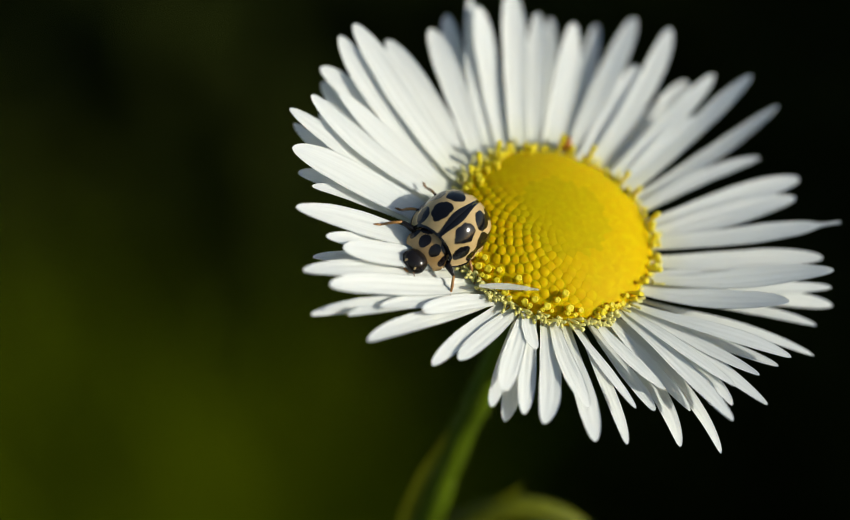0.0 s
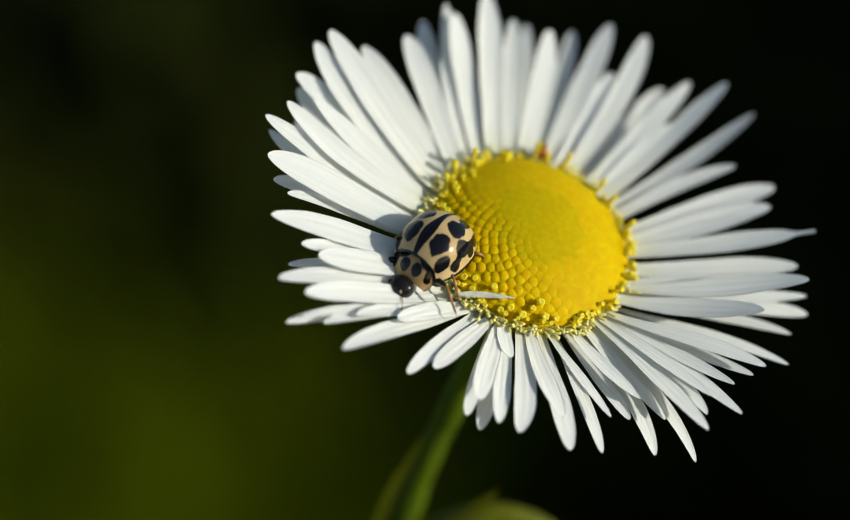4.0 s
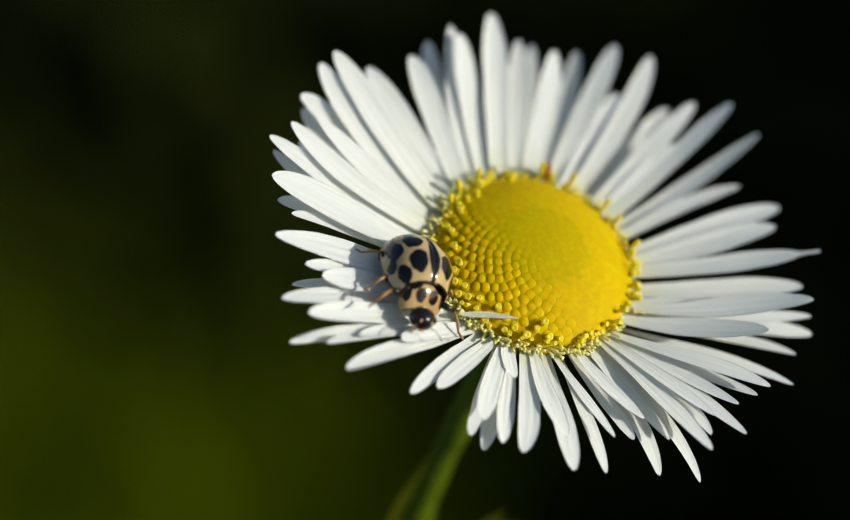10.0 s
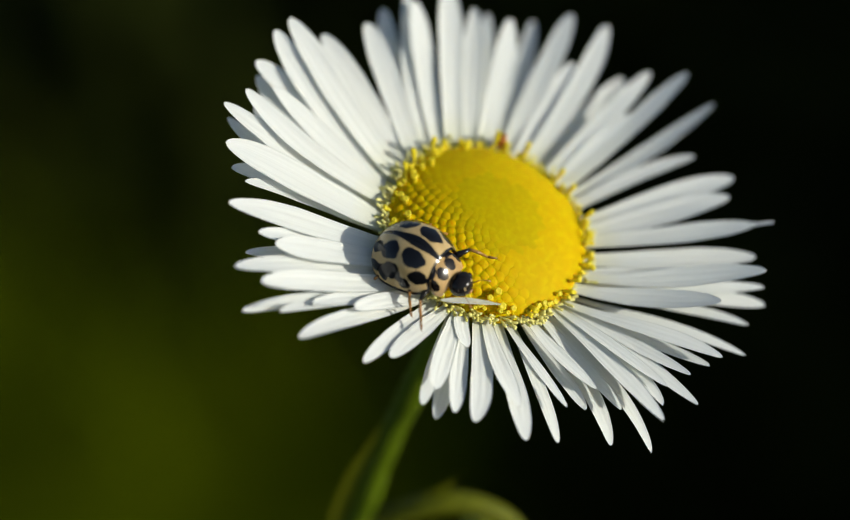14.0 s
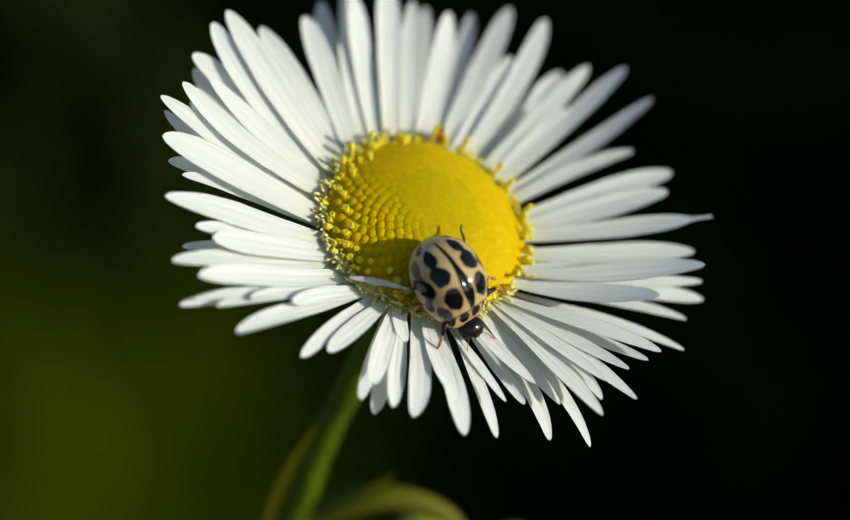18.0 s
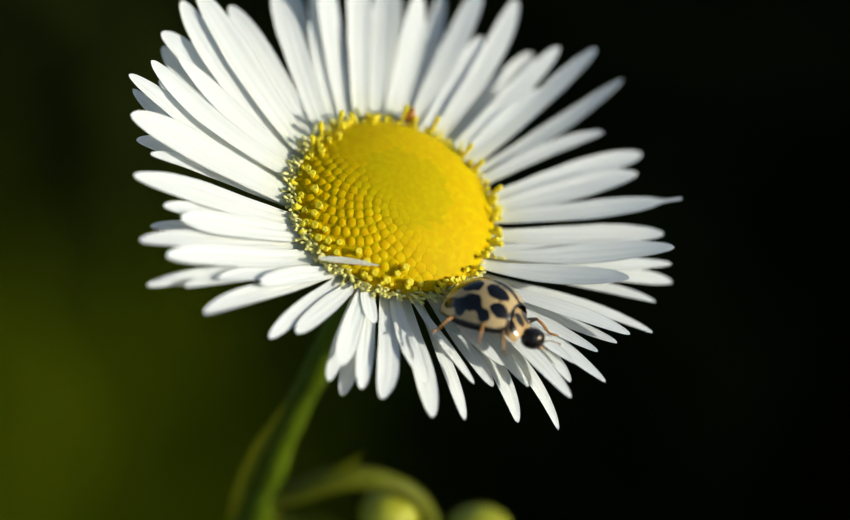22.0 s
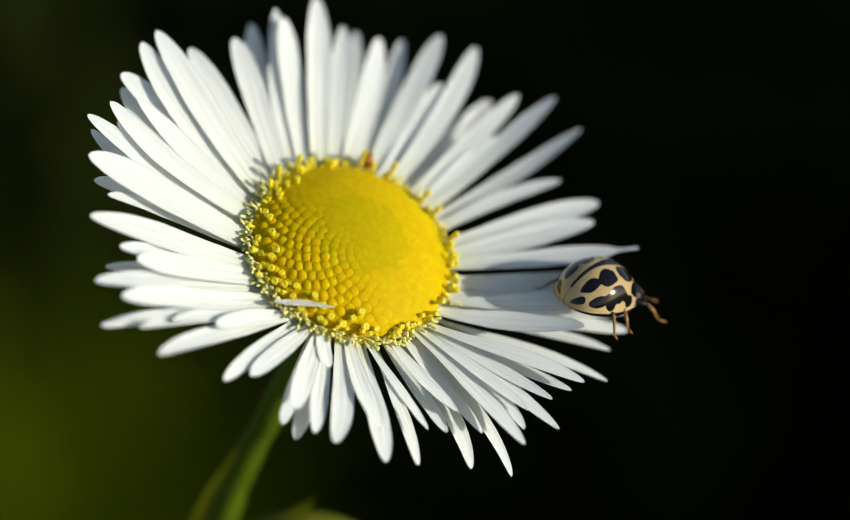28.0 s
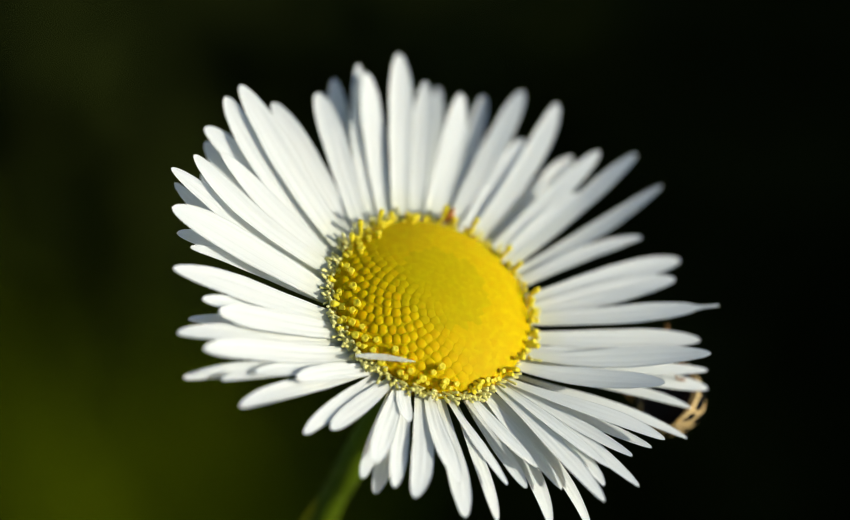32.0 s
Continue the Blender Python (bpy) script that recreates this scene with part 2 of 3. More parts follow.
def blade_tuft(bm, rng, x, y, height, lean, width):
    a = rng.uniform(0, 2 * math.pi)
    dx, dy = math.cos(a), math.sin(a)
    steps = 5
    rows = []
    for i in range(steps + 1):
        s = i / steps
        c = Vector((x + dx * lean * s * s, y + dy * lean * s * s, height * s * (1 - 0.25 * s) - 0.03))
        w = width * (1 - s) ** 0.7 * 0.5 + 0.0002
        rows += [c + Vector((-dy, dx, 0)) * w, c + Vector((dx, dy, 0)) * w * 0.35, c - Vector((-dy, dx, 0)) * w]
    grid(bm, rows, steps + 1, 3)


def build_grass():
    rng = random.Random(5)
    bm = bmesh.new()
    for _ in range(19000):
        x, y = rng.uniform(-0.68, 0.0), rng.uniform(0.36, 0.82)
        edge = 1.0 + 0.30 * noise.noise((x * 7, y * 7, 3.0))
        if ((x + 0.30) / 0.34) ** 2 + ((y - 0.56) / 0.24) ** 2 > edge or rng.random() < 0.98 * smooth01((y - 0.46) / 0.25):
            continue
        if x > -0.012 - 0.12 * rng.random() - max(y - 0.62, 0) * 0.35:
            continue
        blade_tuft(bm, rng, x, y, rng.uniform(0.10, 0.19), rng.uniform(0.02, 0.12), rng.uniform(0.004, 0.010))
    for _ in range(260):
        blade_tuft(bm, rng, rng.uniform(0.03, 0.26), rng.uniform(0.34, 0.43), rng.uniform(0.06, 0.12), rng.uniform(0.02, 0.12), rng.uniform(0.005, 0.010))
    tagged(part("meadow_grass", bm, GRASS, None), "sunlit green meadow grass out of focus behind the flower", "grass", kind="stuff")


def leafy_mass(name, seed, count, box, size, mat, label):
    rng = random.Random(seed)
    bm = bmesh.new()
    for _ in range(count):
        c = Vector([rng.uniform(a, b) for a, b in box])
        far = [(2 * v - a - b) / (b - a) for v, (a, b) in zip(c, box)]
        if far[0] ** 2 + far[1] ** 2 > 1.15 + 0.45 * noise.noise((c.x * 4, c.y * 4, seed)):
            continue
        c.z *= 1.15 - 0.5 * max(abs(far[0]), abs(far[1])) ** 3
        q = Euler((rng.uniform(-1.2, 1.2), rng.uniform(-1.2, 1.2), rng.uniform(0, 6.28))).to_matrix()
        L = size * rng.uniform(0.6, 1.3)
        pts = []
        for i in range(5):
            s = i / 4
            w = L * 0.28 * math.sin(math.pi * (0.08 + 0.88 * s)) ** 0.8
            for k in (-1, 0, 1):
                pts.append(c + q @ Vector((L * (s - 0.5), w * k, -0.12 * L * (2 * s - 1) ** 2 + 0.05 * L * abs(k))))
        grid(bm, pts, 5, 3)
    tagged(part(name, bm, mat, None), label, "foliage", kind="stuff")


# ---- the flower ----
FLOWER = Matrix.LocRotScale(HEAD_AT, Matrix(((0.96609, 0.00000, 0.25822), (0.09511, 0.92969, -0.35585), (-0.24006, 0.36834, 0.89816))), None)   # flower space: z along its axis
RIM = 3.75
PLANT_BASE = Vector((-0.01136, 0.03112, 0.00000))
plant = new("fleabane_plant")
plant.location = PLANT_BASE
tagged(plant, "white daisy fleabane in full bloom on a green hairy stem", "flower")
IN_PLANT = Matrix.Translation(-PLANT_BASE) @ FLOWER


def dome(r):
    """Height of the yellow disc over the petals' plane, in mm."""
    return 1.24 * (1 - min(r / 3.6, 1.0) ** 2) ** 0.88


def petal(az, sway, bow, reach, width, base, rise, foot=0.62, nub=0.0, point=False, lift=0.0, roll=None):
    """One ray petal: azimuth of its foot in degrees, sideways sway and bow along it in degrees, reach of its tip from the axis, width,
    height of its foot (mm), slope, share of the width at the foot, share of the length that is a thin drawn-out tip, tip pointed or round,
    height by which the tip curls up, turn about its own length at the tip."""
    rng = random.Random(int(az * 131 + reach * 977))
    rows, cols = 24, 11
    r0 = 3.15
    length = reach - r0
    twist = rng.uniform(-0.20, 0.20)
    twist = twist if roll is None else roll
    cup = rng.uniform(0.02, 0.16)
    curl = rng.uniform(-0.03, 0.03)
    ripple = rng.uniform(0, 6.28)
    seed = rng.uniform(0, 90)
    broad = rng.uniform(0.56, 0.72)            # where it is widest
    notch = rng.choice((0.0, 0.0, 0.10, 0.2))
    blunt = rng.uniform(1.5, 1.9) if point else rng.uniform(1.7, 2.6)
    top, under = [], []
    for i in range(rows):
        s = 1 - (1 - i / (rows - 1)) ** 1.5    # closer rows towards the tip
        r = r0 + length * s
        a = radians(az + sway * s + bow * s * s)
        # outline: narrow foot, full outer half, rounded tip
        q = s / (1 - nub)
        if q < broad:
            w = foot + (1 - foot) * smooth01(q / broad)
        else:
            w = max(1 - (min((q - broad) / (1 - broad), 1.0)) ** blunt, 0.0) ** 0.5
        if nub and q > 0.8:
            w = max(w, 0.16)
        w = max(w, 0.04) * width * 0.5
        h = base + rise * max(r - RIM, 0) + lift * s * s + curl * length * (s * s - s) * 2 + 0.03 * math.sin(6 * s + ripple)
        c = Vector((r * math.cos(a), r * math.sin(a), h))
        slope = rise + 2 * lift * s / length
        turn = radians(sway + 2 * bow * s) * r / length       # the petal's own heading, off the radius
        out = Vector((math.cos(a + turn), math.sin(a + turn), slope)).normalized()
        side = Vector((-math.sin(a + turn), math.cos(a + turn), 0))
        up = out.cross(side)
        tw = twist * s
        for j in range(cols):
            v = 2 * j / (cols - 1) - 1
            ragged = 1 + 0.06 * noise.noise((s * 7, v * 1.2, seed)) * min(1, 4 * s)
            groove = cup * (v * v) + 0.04 * math.cos(v * 3 * math.pi) * min(1, 3 * (1 - s)) + 0.05 * noise.noise((s * 4, v * 2.5, seed + 7))
            lip = -notch * width * (1 - abs(v)) ** 2 * (s > 0.985)
            at = c + side * (w * v * ragged * math.cos(tw)) + up * (w * v * math.sin(tw) + w * groove) + out * lip
            top.append(at * MM)
            under.append((at - up * 0.045 * (1 - 0.7 * v * v)) * MM)
    bm = bmesh.new()
    tv = grid(bm, top, rows, cols)
    uv_of = {v: (1 - (1 - (k // cols) / (rows - 1)) ** 1.5, (k % cols) / (cols - 1)) for k, v in enumerate(tv)}
    uvs = [bm.verts.new(p) for p in under]
    uv_of.update({v: (1 - (1 - (k // cols) / (rows - 1)) ** 1.5, (k % cols) / (cols - 1)) for k, v in enumerate(uvs)})
    for i in range(rows - 1):
        for j in range(cols - 1):
            k = i * cols + j
            bm.faces.new((uvs[k], uvs[k + cols], uvs[k + cols + 1], uvs[k + 1]))
    rim = [i * cols for i in range(rows)] + [(rows - 1) * cols + j for j in range(1, cols)] + [i * cols + cols - 1 for i in range(rows - 2, -1, -1)]
    for a, b in zip(rim, rim[1:]):
        bm.faces.new((tv[a], uvs[a], uvs[b], tv[b]))
    layer = bm.loops.layers.uv.new("tissue")
    for fc in bm.faces:
        for lp in fc.loops:
            lp[layer].uv = uv_of[lp.vert]
    ob = part("petal", bm, PETAL, plant)
    ob.matrix_local = IN_PLANT
    return ob


def build_petals():
    petal(3.6, 5.0, -3.0, 9.91, 0.82, -0.06, 0.24, 0.60, nub=0.09, lift=0.5)
    petal(9.8, 11.2, -5.7, 8.93, 0.98, -0.11, 0.24, 0.50)
    petal(17.2, 9.2, -5.8, 9.49, 0.87, -0.20, 0.22, 0.50)
    petal(28.9, 8.3, -7.8, 8.70, 0.59, -0.30, 0.22, 0.60, roll=-0.25)
    petal(36.0, -0.1, 1.5, 10.28, 0.70, -0.45, 0.20, 0.60, lift=0.6, roll=-0.55)
    petal(41.5, 7.1, -3.0, 10.18, 0.72, -0.23, 0.22, 0.65, lift=0.5, roll=-0.5)
    petal(45.3, 4.1, -2.2, 7.70, 0.60, -0.08, 0.24, 0.60)
    petal(52.4, -3.4, 2.5, 9.37, 0.75, -0.03, 0.24, 0.60)
    petal(62.8, -13.4, 6.9, 9.48, 0.79, -0.70, 0.14, 0.70)
    petal(65.4, -8.4, 8.1, 10.06, 0.82, -0.13, 0.24, 0.60)
    petal(72.5, -11.7, 7.2, 8.27, 0.78, -0.28, 0.22, 0.65)
    petal(78.6, -11.2, 5.4, 10.09, 0.86, -0.42, 0.20, 0.60, lift=0.3, roll=-0.35)
    petal(83.0, -9.2, 5.8, 9.98, 0.68, -0.67, 0.14, 0.70)
    petal(91.8, -13.9, 8.1, 8.84, 0.83, -0.06, 0.24, 0.75)
    petal(93.6, -7.9, 4.2, 9.71, 0.65, -0.62, 0.14, 0.75, roll=-0.4)
    petal(100.5, -11.0, 4.8, 9.23, 0.77, -0.25, 0.22, 0.75, roll=-0.3)
    petal(109.4, -17.4, 8.5, 10.05, 0.91, -0.11, 0.24, 0.70)
    petal(116.5, -13.5, 5.2, 9.39, 0.85, -0.20, 0.22, 0.75)
    petal(124.8, -14.4, 2.8, 9.89, 0.87, -0.72, 0.14, 0.75)
    petal(125.7, -25.9, 8.9, 9.96, 0.72, -0.37, 0.20, 0.75)
    petal(133.9, -24.8, 12.5, 8.95, 0.89, -0.30, 0.22, 0.75, roll=-0.25)
    petal(138.0, -11.0, 5.3, 9.26, 0.88, -0.37, 0.20, 0.75, roll=-0.3)
    petal(151.4, -20.3, 7.5, 10.10, 1.07, -0.03, 0.24, 0.75)
    petal(156.1, -14.5, 0.4, 10.16, 0.98, -0.20, 0.22, 0.75)
    petal(159.7, -6.1, -4.0, 9.72, 0.85, -0.62, 0.14, 0.75)
    petal(159.7, -24.3, 14.0, 9.94, 0.90, -0.47, 0.20, 0.75)
    petal(163.6, -14.1, 4.8, 8.84, 0.81, -0.13, 0.24, 0.70, point=True)
    petal(165.5, -6.5, -2.0, 9.14, 0.71, -0.72, 0.14, 0.70)
    petal(169.4, 4.0, -10.6, 9.74, 0.76, -0.65, 0.14, 0.70)
    petal(170.7, -9.0, -2.0, 9.52, 0.85, -0.06, 0.24, 0.70, point=True)
    petal(173.4, -12.7, 3.5, 10.00, 0.86, -0.30, 0.22, 0.70, point=True)
    petal(179.9, -19.4, 14.0, 9.08, 0.76, -0.70, 0.14, 0.70)
    petal(186.7, -20.4, 14.0, 8.64, 0.56, -0.39, 0.20, 0.70, point=True)
    petal(187.0, -26.5, 14.0, 9.53, 1.18, -0.11, 0.24, 0.70, point=True)
    petal(202.0, -10.6, 5.6, 8.77, 0.61, -0.67, 0.14, 0.70)
    petal(202.9, -27.6, 14.0, 9.37, 0.95, -0.08, 0.24, 0.70, point=True)
    petal(203.5, -15.8, 7.5, 8.42, 0.66, -0.23, 0.22, 0.70)
    petal(210.6, -17.6, 6.5, 8.03, 0.90, -0.03, 0.24, 0.70)
    petal(214.1, -24.4, 14.0, 9.68, 0.76, -0.28, 0.22, 0.70)
    petal(224.1, -27.2, 14.0, 9.80, 0.60, -0.62, 0.14, 0.70, point=True)
    petal(225.6, -30.7, 14.0, 9.14, 0.80, -0.13, 0.24, 0.70)
    petal(226.5, -28.3, 14.0, 9.54, 0.40, -0.45, 0.20, 0.70, point=True)
    petal(228.9, -28.0, 14.0, 8.83, 0.51, -0.42, 0.20, 0.70, point=True)
    petal(232.9, -29.8, 13.5, 7.69, 0.57, -0.25, 0.22, 0.70)
    petal(235.4, -26.9, 14.0, 8.94, 0.67, -0.37, 0.20, 0.60)
    petal(239.9, -29.5, 12.7, 6.52, 0.63, -0.06, 0.24, 0.70)
    petal(242.0, -12.9, 5.9, 7.43, 0.57, -0.20, 0.04, 0.55, roll=-0.26)
    petal(249.6, -15.6, 5.6, 6.72, 0.62, -0.11, 0.06, 0.50, roll=-0.17)
    petal(250.9, 4.0, -1.8, 7.47, 0.54, -0.47, 0.02, 0.50, roll=-0.08)
    petal(252.1, 7.0, 2.5, 4.99, 0.52, -0.03, 0.06, 0.60, roll=-0.17)
    petal(253.5, 0.4, 0.6, 7.11, 0.72, -0.08, 0.06, 0.50, roll=-0.22)
    petal(255.9, 5.0, -3.1, 7.51, 0.65, -0.72, -0.04, 0.50, roll=-0.12)
    petal(257.6, 7.2, -3.7, 7.55, 0.65, -0.30, 0.04, 0.45, roll=-0.26)
    petal(264.2, 12.8, -10.7, 7.77, 0.78, -0.23, 0.04, 0.50, roll=-0.08)
    petal(268.5, 11.2, -1.5, 7.08, 0.71, -0.13, 0.06, 0.50, roll=-0.22)
    petal(276.7, 8.1, -5.4, 8.11, 0.78, -0.39, 0.02, 0.50, roll=-0.12)
    petal(279.2, 20.2, -6.7, 7.11, 0.38, -0.28, 0.04, 0.39, roll=-0.17)
    petal(286.2, 11.3, -8.6, 8.04, 0.53, -0.65, -0.04, 0.31, roll=-0.26)
    petal(290.8, 16.4, -9.0, 7.32, 0.55, -0.45, 0.02, 0.39, roll=-0.08)
    petal(292.1, 11.2, -1.0, 6.95, 0.59, -0.06, 0.06, 0.35, roll=-0.22)
    petal(301.2, 9.6, -5.2, 7.92, 0.61, -0.25, 0.04, 0.35, roll=-0.26)
    petal(301.6, 13.1, -13.2, 8.62, 0.68, -0.70, -0.04, 0.31, roll=-0.12)
    petal(305.7, 16.9, -12.9, 7.27, 0.55, -0.42, 0.02, 0.35, roll=-0.08)
    petal(309.8, 2.0, -4.0, 9.25, 0.76, -0.20, 0.22, 0.31, roll=-0.22)
    petal(309.8, 12.2, -13.3, 9.48, 0.58, -0.67, -0.04, 0.28, point=True, roll=-0.17)
    petal(312.0, 6.6, -3.8, 8.32, 0.53, -0.11, 0.24, 0.35, roll=-0.17)
    petal(312.2, 12.9, -13.0, 8.70, 0.61, -0.37, 0.20, 0.31, roll=-0.12)
    petal(316.6, 27.4, -14.0, 9.09, 0.66, -0.08, 0.24, 0.35, roll=-0.12)
    petal(316.9, 6.6, -6.3, 9.48, 0.73, -0.30, 0.22, 0.31, point=True, roll=-0.26)
    petal(317.6, 10.5, -5.5, 8.58, 0.54, -0.23, 0.22, 0.35, roll=-0.08)
    petal(320.1, 17.9, -8.7, 8.89, 0.58, -0.47, 0.20, 0.35, roll=-0.22)
    petal(327.3, 25.3, -12.2, 8.17, 0.88, -0.03, 0.24, 0.39, lift=0.8)
    petal(329.3, 21.2, -12.2, 9.84, 0.54, -0.62, 0.14, 0.28, roll=-0.26)
    petal(337.8, 27.1, -13.4, 9.40, 0.81, -0.13, 0.24, 0.31, lift=0.95)
    petal(338.0, 24.6, -8.8, 9.85, 0.52, -0.39, 0.20, 0.39)
    petal(338.4, 26.7, -13.1, 10.13, 0.62, -0.65, 0.14, 0.39)
    petal(339.3, 17.8, -10.8, 9.65, 0.49, -0.72, 0.14, 0.31, roll=-0.17)
    petal(344.6, 13.9, -2.9, 7.38, 0.61, -0.28, 0.22, 0.47)
    petal(353.0, 13.4, -6.4, 9.49, 0.84, -0.25, 0.22, 0.60)


def lobed_bud(radius, height, sides=8):
    """A closed disc floret: a rounded knob with a faintly lobed crown."""
    bm = bmesh.new()
    prof = [(1.12, -0.35), (1.0, -0.05), (0.86, 0.28), (0.66, 0.62), (0.42, 0.86), (0.20, 0.97)]
    pts = []
    for r, z in prof:
        for j in range(sides):
            a = 2 * math.pi * j / sides
            rr = radius * r * (1 + 0.04 * math.cos(5 * a))
            pts.append((rr * math.cos(a), rr * math.sin(a), z * height))
    vs = grid(bm, pts, len(prof), sides, True)
    tip = bm.verts.new((0, 0, height))
    for j in range(sides):
        bm.faces.new((vs[-sides + j], vs[-sides + (j + 1) % sides], tip))
    return bm


def open_floret(radius=0.15, height=0.4):
    """An open disc floret: a slim tube with a puffed, five-lobed mouth, hollow in the middle."""
    bm = bmesh.new()
    sides = 10
    prof = [(0.62, -0.3), (0.64, 0.45), (0.84, 0.66), (1.0, 0.86), (1.02, 1.02), (0.82, 1.14), (0.54, 1.15), (0.30, 1.08)]
    pts = []
    for k, (r, z) in enumerate(prof):
        for j in range(sides):
            a = 2 * math.pi * j / sides
            lobe = 1 + (0.08 if j % 2 == 0 else -0.07) * (k > 2)
            pts.append((radius * r * lobe * math.cos(a), radius * r * lobe * math.sin(a), height * z))
    vs = grid(bm, pts, len(prof), sides, True)
    bm.faces.new(vs[-sides:])
    return bm


def frame_on(r, a, tilt):
    """Pose in flower space (mm) on the disc at radius r and azimuth a, leaning outwards by tilt."""
    z = dome(r)
    rotm = Matrix.Rotation(a, 4, "Z") @ Matrix.Rotation(tilt, 4, "Y")
    return Matrix.Translation(Vector((r * math.cos(a), r * math.sin(a), z)) * MM) @ rotm


def build_disc():
    rng = random.Random(11)
    bm = bmesh.new()
    rings, spokes = 40, 96
    pts = []
    for i in range(rings):
        r = 0.01 + 3.50 * i / (rings - 1)
        for j in range(spokes):
            a = 2 * math.pi * j / spokes
            pts.append(Vector((r * math.cos(a), r * math.sin(a), dome(r) - 0.004)) * MM)
    for k, (r, z) in enumerate(((3.54, -0.4), (3.2, -1.0), (0.6, -1.7))):
        for j in range(spokes):
            a = 2 * math.pi * j / spokes
            pts.append(Vector((r * math.cos(a), r * math.sin(a), z)) * MM)
    grid(bm, pts, rings + 3, spokes, True)
    disc = part("disc", bm, CUSHION, plant, "domed yellow centre packed with tiny florets")
    disc.matrix_local = IN_PLANT

    def mesh_of(name, bm, mat):
        me = bpy.data.meshes.new(name)
        bmesh.ops.scale(bm, vec=(MM, MM, MM), verts=bm.verts)
        bm.to_mesh(me)
        bm.free()
        me.polygons.foreach_set("use_smooth", [True] * len(me.polygons))
        me.materials.append(mat)
        return me

    yellow = [mesh_of("floret", lobed_bud(0.190 + 0.006 * k, 0.050 + 0.008 * k), BUD) for k in range(3)]
    young = [mesh_of("floret_bud", lobed_bud(0.185, 0.050 + 0.008 * k), YOUNG_BUD) for k in range(3)]
    opened = [mesh_of("floret", open_floret(0.105 + 0.014 * k, 0.16 + 0.04 * k), FLORET) for k in range(3)]
    rods = [mesh_of("floret", open_floret(0.080 + 0.012 * k, 0.34 + 0.05 * k), FLORET) for k in range(3)]
    golden = math.pi * (3 - math.sqrt(5))
    total, inner = 430, 130                            # the inner ones are small unripe buds
    for k in range(total):
        q = (k + 0.5) / total
        r = 3.46 * q ** 0.62
        a = k * golden
        side = r * math.cos(a - radians(218))         # how far towards the side that ripens first
        ripe = 0.10 + 1.09 * smooth01((side + 0.25) / 3.1)
        tilt = math.atan((dome(r - 0.05) - dome(r + 0.05)) / 0.1) + rng.uniform(-0.06, 0.06) * max(ripe - 0.3, 0.0)
        wide = 1.0 + 0.35 * max(0.0, 1 - ripe)
        size = rng.uniform(0.92, 1.07) * 0.98 * q ** 0.12
        r, a = r + rng.uniform(-0.03, 0.03), a + rng.uniform(-0.03, 0.03) / max(r, 0.3)
        at = frame_on(r, a, tilt) @ Matrix.Rotation(rng.uniform(0, 6.28), 4, "Z") @ Matrix.Diagonal((size * wide, size * wide, size * ripe, 1))
        if k < inner:
            ob = part("floret_bud", rng.choice(young), None, disc)
            ob.matrix_local = at
            continue
        ob = part("floret", rng.choice(yellow), None, disc)
        ob.matrix_local = at
        # the florets open first on one side
        near = smooth01(0.5 - 0.6 * math.cos(a - radians(25)))
        if r > 3.30 - 0.50 * near and rng.random() < 0.15 + 0.40 * near:
            ob = part("open_floret", rng.choice(opened), None, disc)
            ob.matrix_local = frame_on(r, a, tilt * 0.9 + rng.uniform(-0.2, 0.2)) @ Matrix.Translation((0.04 * MM, 0, 0.05 * MM)) @ Matrix.Rotation(rng.uniform(0, 6.28), 4, "Z")
    # the outermost ring: open florets that lean out over the petals
    for k in range(104):
        a = 2 * math.pi * (k + rng.uniform(-0.45, 0.45)) / 104
        if math.cos(a - radians(210)) > 0.2 and k % 5 in (1, 3):      # fewer where the pale fringe is dense
            continue
        ob = part("open_floret", rng.choice(rods), None, disc)
        tall = rng.uniform(0.5, 1.0) * (0.6 if math.sin(a) > 0.3 else 1.0)
        ob.matrix_local = frame_on(rng.uniform(3.30, 3.50), a + rng.uniform(-0.03, 0.03), rng.uniform(0.3, 1.4)) @ Matrix.Diagonal((*[rng.uniform(0.8, 1.15)] * 2, tall, 1))
    for az, tall in ((141, 1.7), (127, 1.9), (118, 1.1), (108, 0.9), (87, 1.9), (80, 1.1), (69, 1.9), (45, 1.6), (34, 1.5), (15, 1.7), (3, 1.2), (150, 1.3)):
        ob = part("open_floret", rods[1], None, disc)
        ob.matrix_local = frame_on(3.42, radians(az), rng.uniform(0.15, 0.5)) @ Matrix.Diagonal((1.0, 1.0, tall, 1))
    # pale tubes and styles between the petals' feet and the disc
    tubes = bmesh.new()
    for k in range(300):
        a = radians(48) + math.pi + rng.gauss(0, 1.0) if k < 240 else rng.uniform(0, 2 * math.pi)
        r = rng.uniform(3.42, 3.74)
        lean = rng.uniform(0.2, 0.48)
        c = Vector((r * math.cos(a), r * math.sin(a), 0.0))
        way = a + rng.uniform(-1.3, 1.3)
        out = Vector((math.cos(way), math.sin(way), 0)) * lean + Vector((0, 0, rng.uniform(0.05, 0.3)))
        tube(tubes, [c * MM, (c + out * 0.5) * MM, (c + out * 0.92) * MM, (c + out) * MM], [0.042 * MM, 0.044 * MM, 0.055 * MM, 0.035 * MM], 7)
    ob = part("floret_fringe", tubes, STYLE, disc, "pale yellow tubes fringing the disc")
    tagged(ob, kind="stuff")


